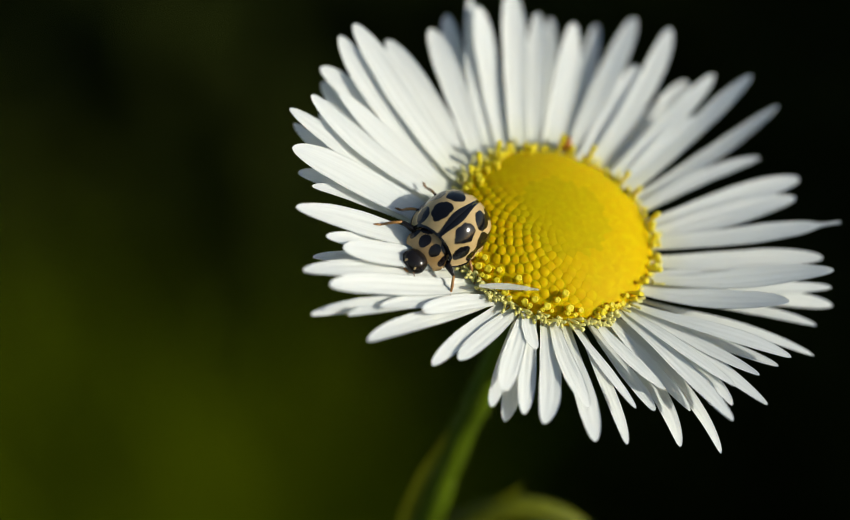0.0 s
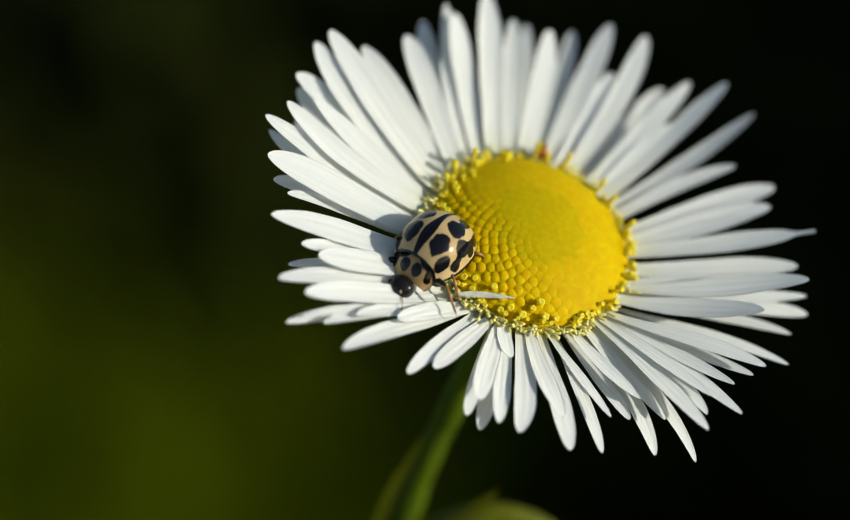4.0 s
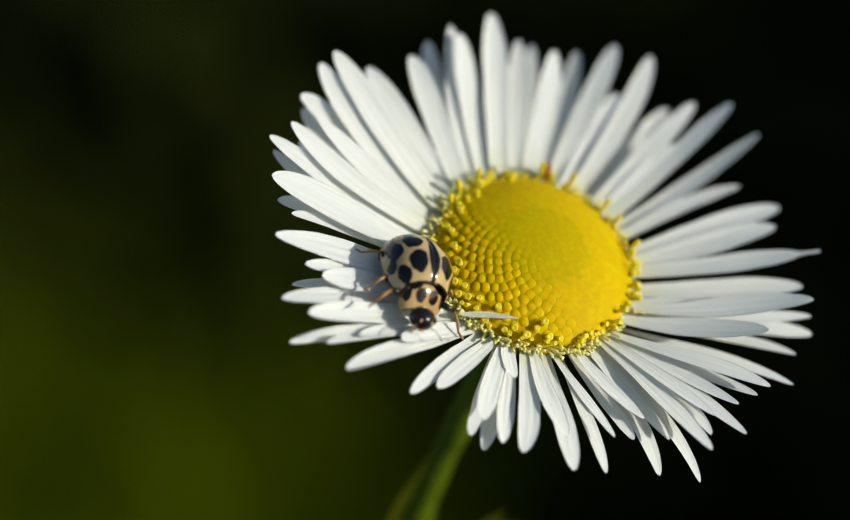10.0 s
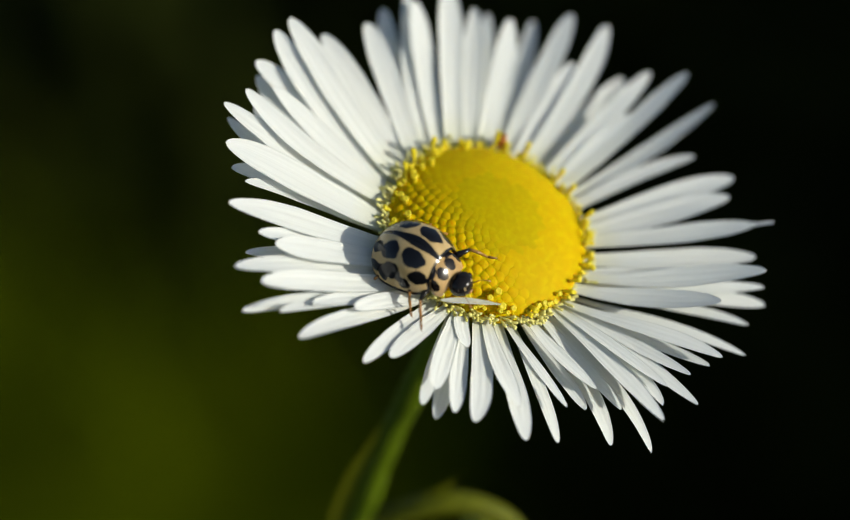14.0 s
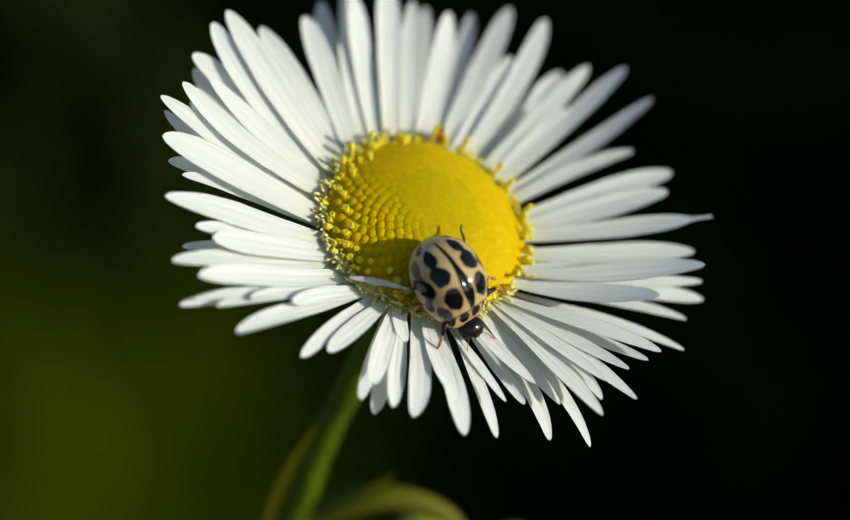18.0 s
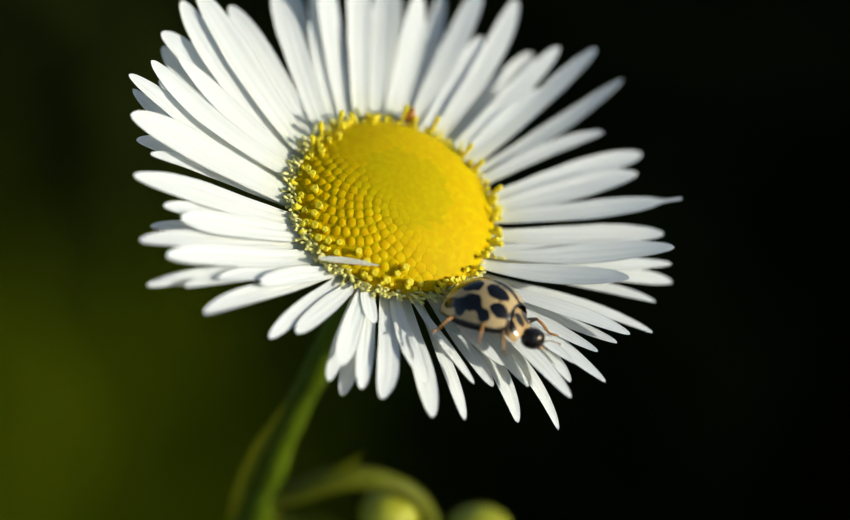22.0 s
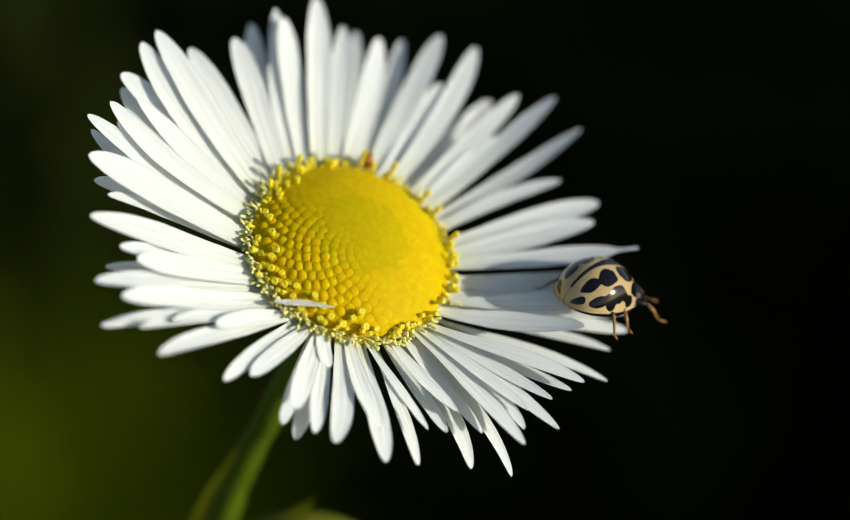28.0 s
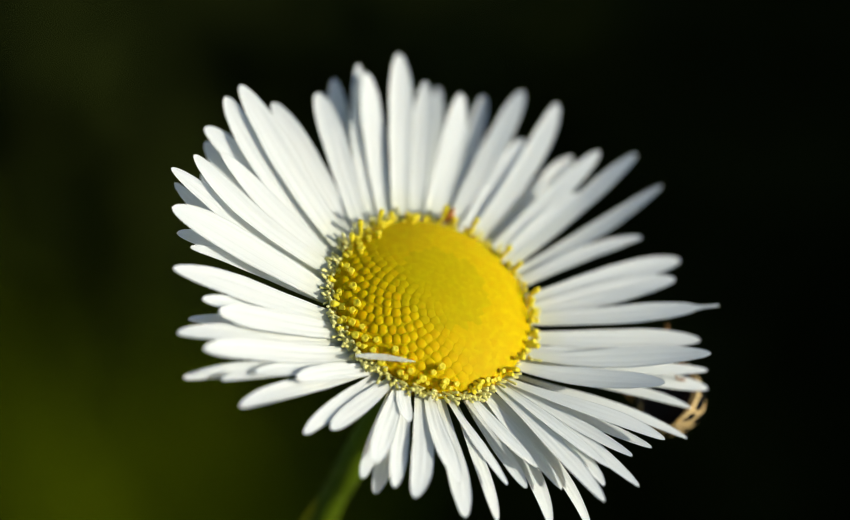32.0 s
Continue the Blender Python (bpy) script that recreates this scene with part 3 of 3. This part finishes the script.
def build_stem():
    """Stem, bracts under the head, a slim leaf, an arching side branch and two buds, all behind and below the head."""
    inv = Matrix.Translation(-PLANT_BASE)
    line = bend([(-0.00039, 0.00053, 0.49865), (-0.00242, 0.00074, 0.49293), (-0.00351, 0.00096, 0.49004), (-0.00427, 0.00107, 0.48739), (-0.00475, 0.00110, 0.48552), (-0.00536, 0.00112, 0.48307), (-0.00544, 0.00137, 0.48057), (-0.00557, 0.00182, 0.47607), (-0.00596, 0.00312, 0.46307), (-0.00686, 0.00612, 0.43307), (-0.01136, 0.03112, 0.15000), (-0.01136, 0.03112, -0.01000)], 8)
    bm = bmesh.new()
    rad = [(0.50 + 0.03 * math.sin(i * 0.9)) * MM * (1 + 0.6 * smooth01((i - 24) / 20)) for i in range(len(line))]
    tube(bm, [inv @ p for p in line], rad, 12)
    stem = part("stem", bm, STEM, plant, "slender green ridged stem")
    rng = random.Random(3)
    hair = bmesh.new()
    for _ in range(200):
        i = rng.randrange(0, 26)
        p = line[i].lerp(line[i + 1], rng.random())
        d = Vector((rng.gauss(0, 1), rng.gauss(0, 1), rng.gauss(0, 0.4))).normalized()
        tube(hair, [inv @ (p + d * rad[i] * 0.8), inv @ (p + d * (rad[i] + rng.uniform(0.08, 0.25) * MM))], [0.012 * MM, 0.004 * MM], 3, False)
    tagged(part("hairs", hair, HAIR, stem, "short pale hairs"), kind="stuff")
    # green bracts that hold the head
    for k in range(34):
        a = 2 * math.pi * (k + 0.3 * (k % 2)) / 34
        bm = bmesh.new()
        pts = []
        for i in range(6):
            s = i / 5
            r = 0.7 + 3.2 * s
            z = -1.75 + 1.15 * s ** 1.6 - 0.12 * (k % 2)
            w = 0.30 * math.sin(math.pi * (0.15 + 0.8 * s)) + 0.03
            for v in (-1, 0, 1):
                c = Vector((r * math.cos(a), r * math.sin(a), z - 0.06 * (v == 0)))
                pts.append((c + Vector((-math.sin(a), math.cos(a), 0)) * w * v) * MM)
        grid(bm, pts, 6, 3)
        part("bract", bm, LEAF, plant).matrix_local = IN_PLANT
    build_side_branch(inv)


def blade(points, widths, fold=0.25, side=Vector((1, 0, 0))):
    """A leaf blade along a line, with a keel, built double for thickness."""
    bm = bmesh.new()
    line = bend(points, 5)
    rows = len(line)
    top = []
    for i, p in enumerate(line):
        way = (line[min(i + 1, rows - 1)] - line[max(i - 1, 0)]).normalized()
        sd = (side - way * side.dot(way)).normalized()
        up = sd.cross(way)
        s = i / (rows - 1) * (len(widths) - 1)
        k = min(int(s), len(widths) - 2)
        w = widths[k] + (widths[k + 1] - widths[k]) * smooth01(s - k)
        for v in (-1, -0.5, 0, 0.5, 1):
            top.append(p + sd * w * v + up * w * fold * abs(v))
    grid(bm, top, rows, 5)
    bmesh.ops.solidify(bm, geom=bm.faces[:], thickness=0.00009)
    return bm


def build_side_branch(inv):
    arch = bend([(-0.00434, 0.00104, 0.48610), (-0.00321, 0.00084, 0.48669), (-0.00209, 0.00069, 0.48730), (-0.00098, 0.00059, 0.48754), (0.00014, 0.00055, 0.48734), (0.00111, 0.00058, 0.48671), (0.00172, 0.00061, 0.48558), (0.00189, 0.00060, 0.48411)], 6)
    bm = bmesh.new()
    tube(bm, [inv @ p for p in arch], [(0.40 + 0.08 * math.sin(i * 0.13)) * MM for i in range(len(arch))], 10)
    branch = part("branch", bm, LEAF, plant, "arching green side stalk with pale hairs")
    rng = random.Random(8)
    hair = bmesh.new()
    for _ in range(140):
        p = rng.choice(arch)
        d = Vector((rng.gauss(0, 1), rng.gauss(0, 1), rng.gauss(0, 1))).normalized()
        tube(hair, [inv @ p, inv @ (p + d * rng.uniform(0.45, 0.7) * MM)], [0.012 * MM, 0.004 * MM], 3, False)
    tagged(part("hairs", hair, HAIR, branch, "short pale hairs"), kind="stuff")
    for points, widths, mat in (
            ([(-0.00574, 0.00066, 0.48537), (-0.00537, 0.00067, 0.48708), (-0.00473, 0.00062, 0.48896), (-0.00410, 0.00060, 0.49025), (-0.00362, 0.00060, 0.49129)], (0.16, 0.26, 0.23, 0.13, 0.02), LEAF),
            ([(-0.00403, 0.00099, 0.48667), (-0.00260, 0.00076, 0.48719), (-0.00159, 0.00064, 0.48789), (-0.00087, 0.00057, 0.48879)], (0.25, 0.42, 0.34, 0.03), LEAF),
            ([(-0.00528, 0.00121, 0.48529), (-0.00403, 0.00095, 0.48525), (-0.00238, 0.00071, 0.48520), (-0.00114, 0.00060, 0.48477)], (0.2, 0.4, 0.35, 0.08), LEAF)):
        part("leaf", blade([inv @ Vector(p) for p in points], [w * MM for w in widths]), mat, plant, "narrow green leaf")
    for at, size in (((0.00019, 0.00056, 0.48579), 1.18), ((0.00362, 0.00078, 0.48456), 1.4), ((-0.00134, 0.00060, 0.48422), 0.8)):
        at = inv @ Vector(at)
        bud = part("bud", blob((size * 0.92, size * 0.92, size * 0.8), (0, 0, 0), 18, 11), BUD_GREEN_SKIN, plant, "closed yellow-green flower bud")
        bud.location = at
        for k in range(20):
            a = 2 * math.pi * k / 20
            pts = []
            for i in range(6):
                s = i / 5
                p = -1.1 + 2.1 * s
                for w in (-1, 0, 1):
                    aa = a + 0.17 * w * (1.05 - s)
                    rr = size * 0.92 * math.cos(p) * 1.05 + 0.02
                    pts.append(Vector((rr * math.cos(aa), rr * math.sin(aa), size * 0.84 * math.sin(p) + 0.03 * (w == 0))) * MM)
            bm = bmesh.new()
            grid(bm, pts, 6, 3)
            part("bract", bm, BUD_GREEN_SKIN, bud)


# ---- the ladybird ----
def wing_case(side):
    """One domed wing case. side +1: the left one. Front towards +x, z up, in mm."""
    nu, nv = 72, 52
    spots = [  # along the case, from the seam to the margin, half sizes
        (0.242, 0.294, 0.148, 0.180), (0.127, 0.626, 0.105, 0.160), (0.572, 0.310, 0.137, 0.180), (0.276, 0.825, 0.080, 0.112),
        (0.478, 0.658, 0.121, 0.161), (0.771, 0.744, 0.109, 0.124), (0.798, 0.324, 0.109, 0.143), (0.939, 0.616, 0.051, 0.149), (0.600, 0.830, 0.075, 0.106)]
    links = [(3, 4), (4, 5), (4, 8)]
    bm = bmesh.new()
    pts, shade = [], []
    for i in range(nu):
        u = i / (nu - 1)
        x = 0.72 - 2.90 * u                     # front edge to the rear tip
        half = 1.33 * (max(1 - (abs(u - 0.44) / 0.56) ** 2.5, 0.0)) ** 0.5
        half = max(half, 0.02)
        high = 1.42 * (max(1 - (abs(u - 0.42) / (0.53 if u < 0.42 else 0.585)) ** 2.2, 0.0)) ** 0.62
        high = max(high, 0.03)
        for j in range(nv):
            v = j / (nv - 1)
            ang = v * math.pi * 0.5
            y = half * math.sin(ang) ** 0.92
            z = 0.52 + high * math.cos(ang) ** 0.85 - 0.06 * v
            if v > 0.94:                        # turned-up thin margin
                y += 0.035 * (v - 0.94) / 0.06
            if v < 0.03:
                z -= 0.02 * (1 - v / 0.03)
            pts.append(Vector((x, side * (y + 0.008), z)) * MM)
            wob = 0.20 * noise.noise((u * 10, v * 7, side * 3.1 + 5)) + 0.06 * noise.noise((u * 26, v * 20, side))
            d = 9.0
            for (su, sv, ru, rv) in spots:
                d = min(d, math.hypot((u - su) / ru, (v - sv) / rv))
            for a, b in links:
                (au, av, *_), (bu, bv, *_) = spots[a], spots[b]
                du, dv = bu - au, (bv - av) * 0.7
                s = min(max(((u - au) * du + (v - av) * 0.7 * dv) / (du * du + dv * dv), 0), 1)
                d = min(d, math.hypot(u - au - du * s, (v - av) * 0.7 - dv * s) / 0.050)
            d += wob
            seam = (v + 0.004 * wob) / (0.030 + 0.062 * math.exp(-((u - 0.28) / 0.22) ** 2))
            d = min(d, seam if u < 0.93 else 9, (1 - v) / 0.035, u / 0.02)
            shade.append(0.5 + (1 - d) * 1.6)
    grid(bm, pts, nu, nv)
    if side > 0:
        bmesh.ops.reverse_faces(bm, faces=bm.faces[:])
    me = bpy.data.meshes.new("wing_case")
    bm.to_mesh(me)
    bm.free()
    attr = me.attributes.new("pattern", "FLOAT", "POINT")
    attr.data.foreach_set("value", [min(max(s, 0.0), 1.0) for s in shade])
    me.polygons.foreach_set("use_smooth", [True] * len(me.polygons))
    me.materials.append(SHELL)
    return me


def case_rim(side):
    """The turned-under brown rim along the lower edge of a wing case."""
    bm = bmesh.new()
    pts = []
    n = 48
    for i in range(n):
        u = 0.02 + 0.97 * i / (n - 1)
        half = 1.33 * (max(1 - (abs(u - 0.44) / 0.56) ** 2.5, 0.0)) ** 0.5
        wide = 0.24 * math.sin(math.pi * min(1, 0.12 + 0.8 * (1 - u))) + 0.05
        for q, dz in ((0.03, 0.035), (0.02, -0.012), (-0.5 * wide, -0.030), (-wide, -0.005), (-wide - 0.03, 0.09)):
            pts.append(Vector((0.72 - 2.90 * u + 0.5 * min(q, 0) * (u - 0.44), side * max(half + q, 0.012), 0.46 + dz)) * MM)
    grid(bm, pts, n, 5)
    return bm


def shell_cap(name, length, width, height, x0, z0, spots, mat, back=0.0, slope=0.0):
    """A rounded shield seen from above (pronotum), patterned like the wing cases."""
    nu, nv = 34, 41
    bm = bmesh.new()
    pts, shade = [], []
    for i in range(nu):
        u = i / (nu - 1)
        for j in range(nv):
            v = 2 * j / (nv - 1) - 1
            wide = width * 0.5 * (0.72 + 0.28 * math.sin(math.pi * min(0.2 + u * 0.55, 0.75)) ** 0.8 - 0.30 * max(u - 0.55, 0))
            x = x0 + length * u - 0.10 * (1 - v * v) * (1 - u) * back - 0.16 * v * v * u
            z = z0 + height * (math.cos(v * math.pi * 0.5) ** 0.75) * (1 - 0.55 * u ** 2.2) - slope * u
            pts.append(Vector((x, wide * math.sin(v * math.pi * 0.5), z)) * MM)
            d = min(math.hypot((u - su) / ru, (abs(v) - sv) / rv) for su, sv, ru, rv in spots)
            shade.append(0.5 + (1 - d - 0.08 * noise.noise((u * 8, v * 8, 2))) * 1.6)
    grid(bm, pts, nu, nv)
    bmesh.ops.reverse_faces(bm, faces=bm.faces[:])
    me = bpy.data.meshes.new(name)
    bm.to_mesh(me)
    bm.free()
    attr = me.attributes.new("pattern", "FLOAT", "POINT")
    attr.data.foreach_set("value", [min(max(s, 0.0), 1.0) for s in shade])
    me.polygons.foreach_set("use_smooth", [True] * len(me.polygons))
    me.materials.append(mat)
    return me


def blob(size, centre, seg=14, rows=9):
    """A rounded body of the given half sizes (mm), slightly squared."""
    bm = bmesh.new()
    pts = []
    for i in range(rows):
        p = -math.pi / 2 + math.pi * i / (rows - 1)
        for j in range(seg):
            a = 2 * math.pi * j / seg
            cx = math.cos(p) * (1 + 0.08 * math.sin(2 * p) ** 2)
            pts.append(Vector((centre[0] + size[0] * cx * math.cos(a), centre[1] + size[1] * cx * math.sin(a), centre[2] + size[2] * math.sin(p))) * MM)
    grid(bm, pts, rows, seg, True)
    return bm


LEGS = [("front", 0.55, 0.9), ("middle", -0.15, 0.2), ("hind", -0.85, -0.75)]


def build_ladybird():
    bug = new("ladybird")
    bug.scale = (0.926, 0.926, 0.926)
    tagged(bug, "cream ladybird with black spots walking on the white petals", "ladybird")
    for s in (1, -1):
        case = part("wing_case", wing_case(s), None, bug, "glossy cream wing case with joined black spots")
        part("rim", case_rim(s), HORN_RIM, case, "tan turned-under rim")
    part("belly", blob((1.40, 1.25, 0.42), (-0.70, 0, 0.52), 28, 13), BELLY_BLACK, bug, "black underside")
    spots = [(0.56, 0.20, 0.27, 0.165), (0.07, 0.40, 0.28, 0.23), (0.50, 0.66, 0.27, 0.17), (0.0, 0.0, 0.10, 0.60)]
    part("pronotum", shell_cap("pronotum", 0.58, 1.72, 0.78, 0.62, 0.44, spots, SHIELD, 1.0, 0.33), None, bug, "tan shield with small black spots")
    head = part("head", blob((0.43, 0.48, 0.39), (1.43, 0, 0.28), 20, 13), HORN_BLACK, bug, "shiny black head")
    for s in (-1, 1):
        part("eye", blob((0.12, 0.09, 0.13), (1.55, 0.40 * s, 0.37), 10, 7), HORN_BLACK, head)
        bm = bmesh.new()
        tube(bm, [Vector(p) * MM for p in ((1.75, 0.26 * s, 0.21), (1.94, 0.44 * s, 0.26), (2.15, 0.58 * s, 0.23), (2.28, 0.64 * s, 0.18))], [0.020 * MM, 0.015 * MM, 0.017 * MM, 0.032 * MM], 6)
        part("antenna", bm, HORN_BROWN, head, "short brown clubbed feeler")
        part("cheek_mark", blob((0.05, 0.055, 0.11), (1.755, 0.21 * s, 0.40), 10, 7), SHELL, head, "cream patch on the face")
    bm = blob((0.10, 0.14, 0.08), (1.76, 0, 0.05), 10, 7)
    part("mouthparts", bm, HORN_BROWN, head, "brown mouthparts")
    legs = []
    for s in (-1, 1):
        for name, x, ahead in LEGS:
            bm = bmesh.new()
            knee = Vector((0.36 * ahead, 0.74 * s, 0.14))
            foot = Vector((0.78 * ahead, 1.16 * s, -0.42))
            toe = foot + Vector((0.22 * ahead + 0.05, 0.20 * s, -0.05))
            tube(bm, [Vector((0, 0, 0)), knee * 0.5 * MM + Vector((0, 0, 0.03 * MM)), knee * MM], [0.10 * MM, 0.13 * MM, 0.06 * MM], 8)
            leg = part("leg", bm, HORN_BLACK, bug, "dark thigh")
            leg.location = Vector((x, 0.62 * s, 0.45)) * MM
            bm = bmesh.new()
            tube(bm, [knee * MM, (knee * 0.5 + foot * 0.5 + Vector((0, 0, 0.06))) * MM, foot * MM], [0.050 * MM, 0.060 * MM, 0.040 * MM], 8)
            part("shin", bm, HORN_BROWN, leg, "orange-brown shin")
            bm = bmesh.new()
            tube(bm, [foot * MM, (foot * 0.5 + toe * 0.5) * MM, toe * MM], [0.04 * MM, 0.05 * MM, 0.03 * MM], 6)
            tube(bm, [toe * MM, (toe + Vector((0.06, 0.03 * s, -0.05))) * MM], [0.02 * MM, 0.008 * MM], 4)
            part("foot", bm, HORN_BROWN, leg, "small clawed foot")
            legs.append((leg, s, name))
    return bug, legs


def build_loose_petal():
    foot = Vector((-0.00258, -0.00328, 0.50000))
    bm = blade([Vector((0, 0, 0)), Vector((-0.00162, -0.00323, 0.49994)) - foot, Vector((-0.00057, -0.00333, 0.49987)) - foot], [w * MM for w in (0.04, 0.10, 0.11, 0.08, 0.02)], 0.15, (FLOWER.to_3x3() @ Vector((0.25, 0.85, 0.5))).normalized())
    layer = bm.loops.layers.uv.new("tissue")
    for fc in bm.faces:
        for lp in fc.loops:
            lp[layer].uv = (0.7, 0.5)
    petal_loose = part("loose_petal", bm, PETAL, None)
    petal_loose.location = foot
    return tagged(petal_loose, "narrow white petal fallen across the yellow disc", "petal")


def build_mite():
    mite = part("small_insect", blob((0.20, 0.20, 0.30), (0, 0, 0), 14, 9), BUG_ORANGE, None)
    mite.matrix_world = Matrix.Translation((0.00051, 0.00330, 0.50166)) @ FLOWER.to_3x3().to_4x4()
    tagged(mite, "tiny orange-brown insect sitting between petals and disc", "insect")
    part("insect_head", blob((0.10, 0.10, 0.10), (0.02, 0, 0.33), 10, 7), HORN_BROWN, mite)
    for k in range(6):
        a = math.pi * k / 3 + 0.4
        bm = bmesh.new()
        tube(bm, [Vector((0.12 * math.cos(a), 0.12 * math.sin(a), -0.1)) * MM, Vector((0.32 * math.cos(a), 0.32 * math.sin(a), -0.2)) * MM, Vector((0.36 * math.cos(a), 0.36 * math.sin(a), -0.42)) * MM], [0.025 * MM, 0.02 * MM, 0.012 * MM], 5)
        part("leg", bm, HORN_BROWN, mite)


build_ground()
build_grass()
# two shrubs added out of view at the right to keep sun off the background
leafy_mass("thicket", 21, 3200, ((0.30, 0.95), (0.36, 1.6), (0.0, 0.22)), 0.07, SHADED_LEAF, "unseen shrub added to shade the background")
leafy_mass("low_shrub", 23, 3000, ((0.21, 0.52), (0.29, 0.95), (0.0, 0.165)), 0.05, SHADED_LEAF, "unseen low shrub added to block the sun from the background")
# background leaves whose darkness is shade put into the colour
leafy_mass("undergrowth", 22, 9000, ((-0.8, 0.8), (0.60, 1.7), (0.0, 0.09)), 0.07, SHADED_LEAF, "undergrowth out of focus, deep shade put into its leaf colour")
build_petals()
build_disc()
build_stem()
loose_petal = build_loose_petal()
build_mite()
ladybird, ladybird_legs = build_ladybird()


# ---- what moves ----
def ladybird_rows():
    return [
        (0.0, pose(-0.004059, -0.001667, 0.500619, -34.19, 5.74, -126.16)),
        (1.0, pose(-0.003912, -0.002187, 0.500420, -15.70, 7.69, -110.15)),
        (2.0, pose(-0.003866, -0.002346, 0.500324, -9.85, 9.36, -123.50)),
        (4.5, pose(-0.003537, -0.002003, 0.500266, -9.88, 10.02, -129.72)),
        (5.0, pose(-0.003958, -0.001737, 0.500582, -28.77, -2.55, -143.99)),
        (6.0, pose(-0.005396, -0.002104, 0.501467, -40.23, -32.94, -133.96)),
        (7.0, pose(-0.005646, -0.002406, 0.501512, -35.79, -35.31, -137.25)),
        (8.0, pose(-0.005791, -0.003412, 0.501152, -55.86, 3.60, -116.87)),
        (9.0, pose(-0.004823, -0.003376, 0.500760, -37.75, -1.33, -81.89)),
        (10.0, pose(-0.004213, -0.003007, 0.500538, -28.18, 12.02, -76.11)),
        (11.0, pose(-0.003478, -0.003186, 0.500161, -14.55, 21.11, -50.41)),
        (12.0, pose(-0.003154, -0.002942, 0.500148, -11.96, 1.11, -47.55)),
        (13.0, pose(-0.003100, -0.002932, 0.500159, -13.01, 3.94, -47.94)),
        (14.0, pose(-0.001988, -0.002745, 0.500022, 22.63, 3.43, -34.60)),
        (14.5, pose(-0.001000, -0.003024, 0.499898, 36.49, 14.41, -25.20)),
        (16.5, pose(-0.000184, -0.003001, 0.499764, 42.04, 30.89, -21.82)),
        (17.0, pose(0.000325, -0.003077, 0.499476, 32.23, 41.05, -19.72)),
        (18.0, pose(0.000736, -0.003084, 0.499244, 22.63, 51.83, -37.48)),
        (19.0, pose(0.000966, -0.003379, 0.498803, -10.91, 31.67, -73.30)),
        (20.0, pose(0.000882, -0.004144, 0.498419, -21.04, 0.32, -83.33)),
        (21.0, pose(0.002785, -0.004391, 0.498114, -12.16, -11.95, -40.90)),
        (22.0, pose(0.003301, -0.004722, 0.497984, -22.18, -1.87, -28.97)),
        (23.0, pose(0.005500, -0.004880, 0.497676, -11.36, 3.70, -17.27)),
        (24.0, pose(0.006679, -0.003909, 0.497596, 7.67, 16.57, 5.59)),
        (25.0, pose(0.006561, -0.002940, 0.498088, 13.26, -16.06, 24.35)),
        (27.5, pose(0.008681, -0.001627, 0.498242, 1.75, 6.74, 8.08)),
        (28.0, pose(0.008702, -0.000632, 0.498461, 2.63, 11.51, 36.44)),
        (29.0, pose(0.009343, -0.000864, 0.498396, 49.88, -8.97, 92.79)),
        (30.0, pose(0.009066, -0.001486, 0.497633, 119.42, 10.54, 84.16)),
        (31.0, pose(0.008774, -0.000113, 0.497155, 134.68, -9.49, 90.53)),
        (32.0, pose(0.008171, 0.000972, 0.496606, 133.83, -4.87, 93.68)),
    ]


def motions():
    rows = ladybird_rows()
    walk(ladybird, rows)
    # the ladybird shoves the fallen petal along the rim, and later turns it about its foot
    at = loose_petal.location.copy()
    turn3 = FLOWER.to_3x3()
    axis = turn3 @ Vector((0, 0, 1))
    pushes = [(0, 0, 0, 0), (11.2, 0, 0, 0), (12, -12, -0.4, -0.3), (13, -30, 0.2, -0.5), (14, 0, 1.0, -0.5), (14.5, 4, 1.3, -0.3), (15.5, 0, 0.3, 0), (16.5, 0, 0, 0), (17, -4, 0, 0), (17.5, -7, 0, 0),
              (18, -9, 0, 0), (18.5, -7, 0, 0), (19, -11, 0.2, 0), (19.5, -17, 0, 0), (20, -23, 0, 0), (20.3, -8, 0, 0), (20.6, -4, 0, 0), (22, -3, 0, 0), (25, 0, 0, 0), (32, 0, 0, 0)]
    walk(loose_petal, [(t, Matrix.Translation(at + turn3 @ Vector((x, y, 0)) * MM) @ Matrix.Rotation(radians(d), 4, axis)) for t, d, x, y in pushes])
    # the six legs step in two sets of three, by the way that the body has gone
    gone, last = 0.0, rows[0][1]
    track = []
    for t, m in rows:
        step = (m.translation - last.translation).length / MM
        turn = last.to_quaternion().rotation_difference(m.to_quaternion()).angle
        gone, last = gone + min(step + 0.7 * turn, 1.1), m
        track.append((t, gone))
    for leg, s, name in ladybird_legs:
        at = leg.location.copy()
        phase = (0 if (name == "middle") == (s > 0) else math.pi)
        keys = []
        for t, g in track:
            swing = 16 * math.sin(g * 2.6 + phase)
            raise_up = 7 * max(math.cos(g * 2.6 + phase), 0)
            tuck = 48 * smooth01((t - 28.0) / 1.0)      # it clings below the petals at the end
            keys.append((t, Matrix.Translation(at) @ pose(0, 0, 0, (raise_up - tuck) * s, 0, swing * s)))
        walk(leg, keys)


motions()
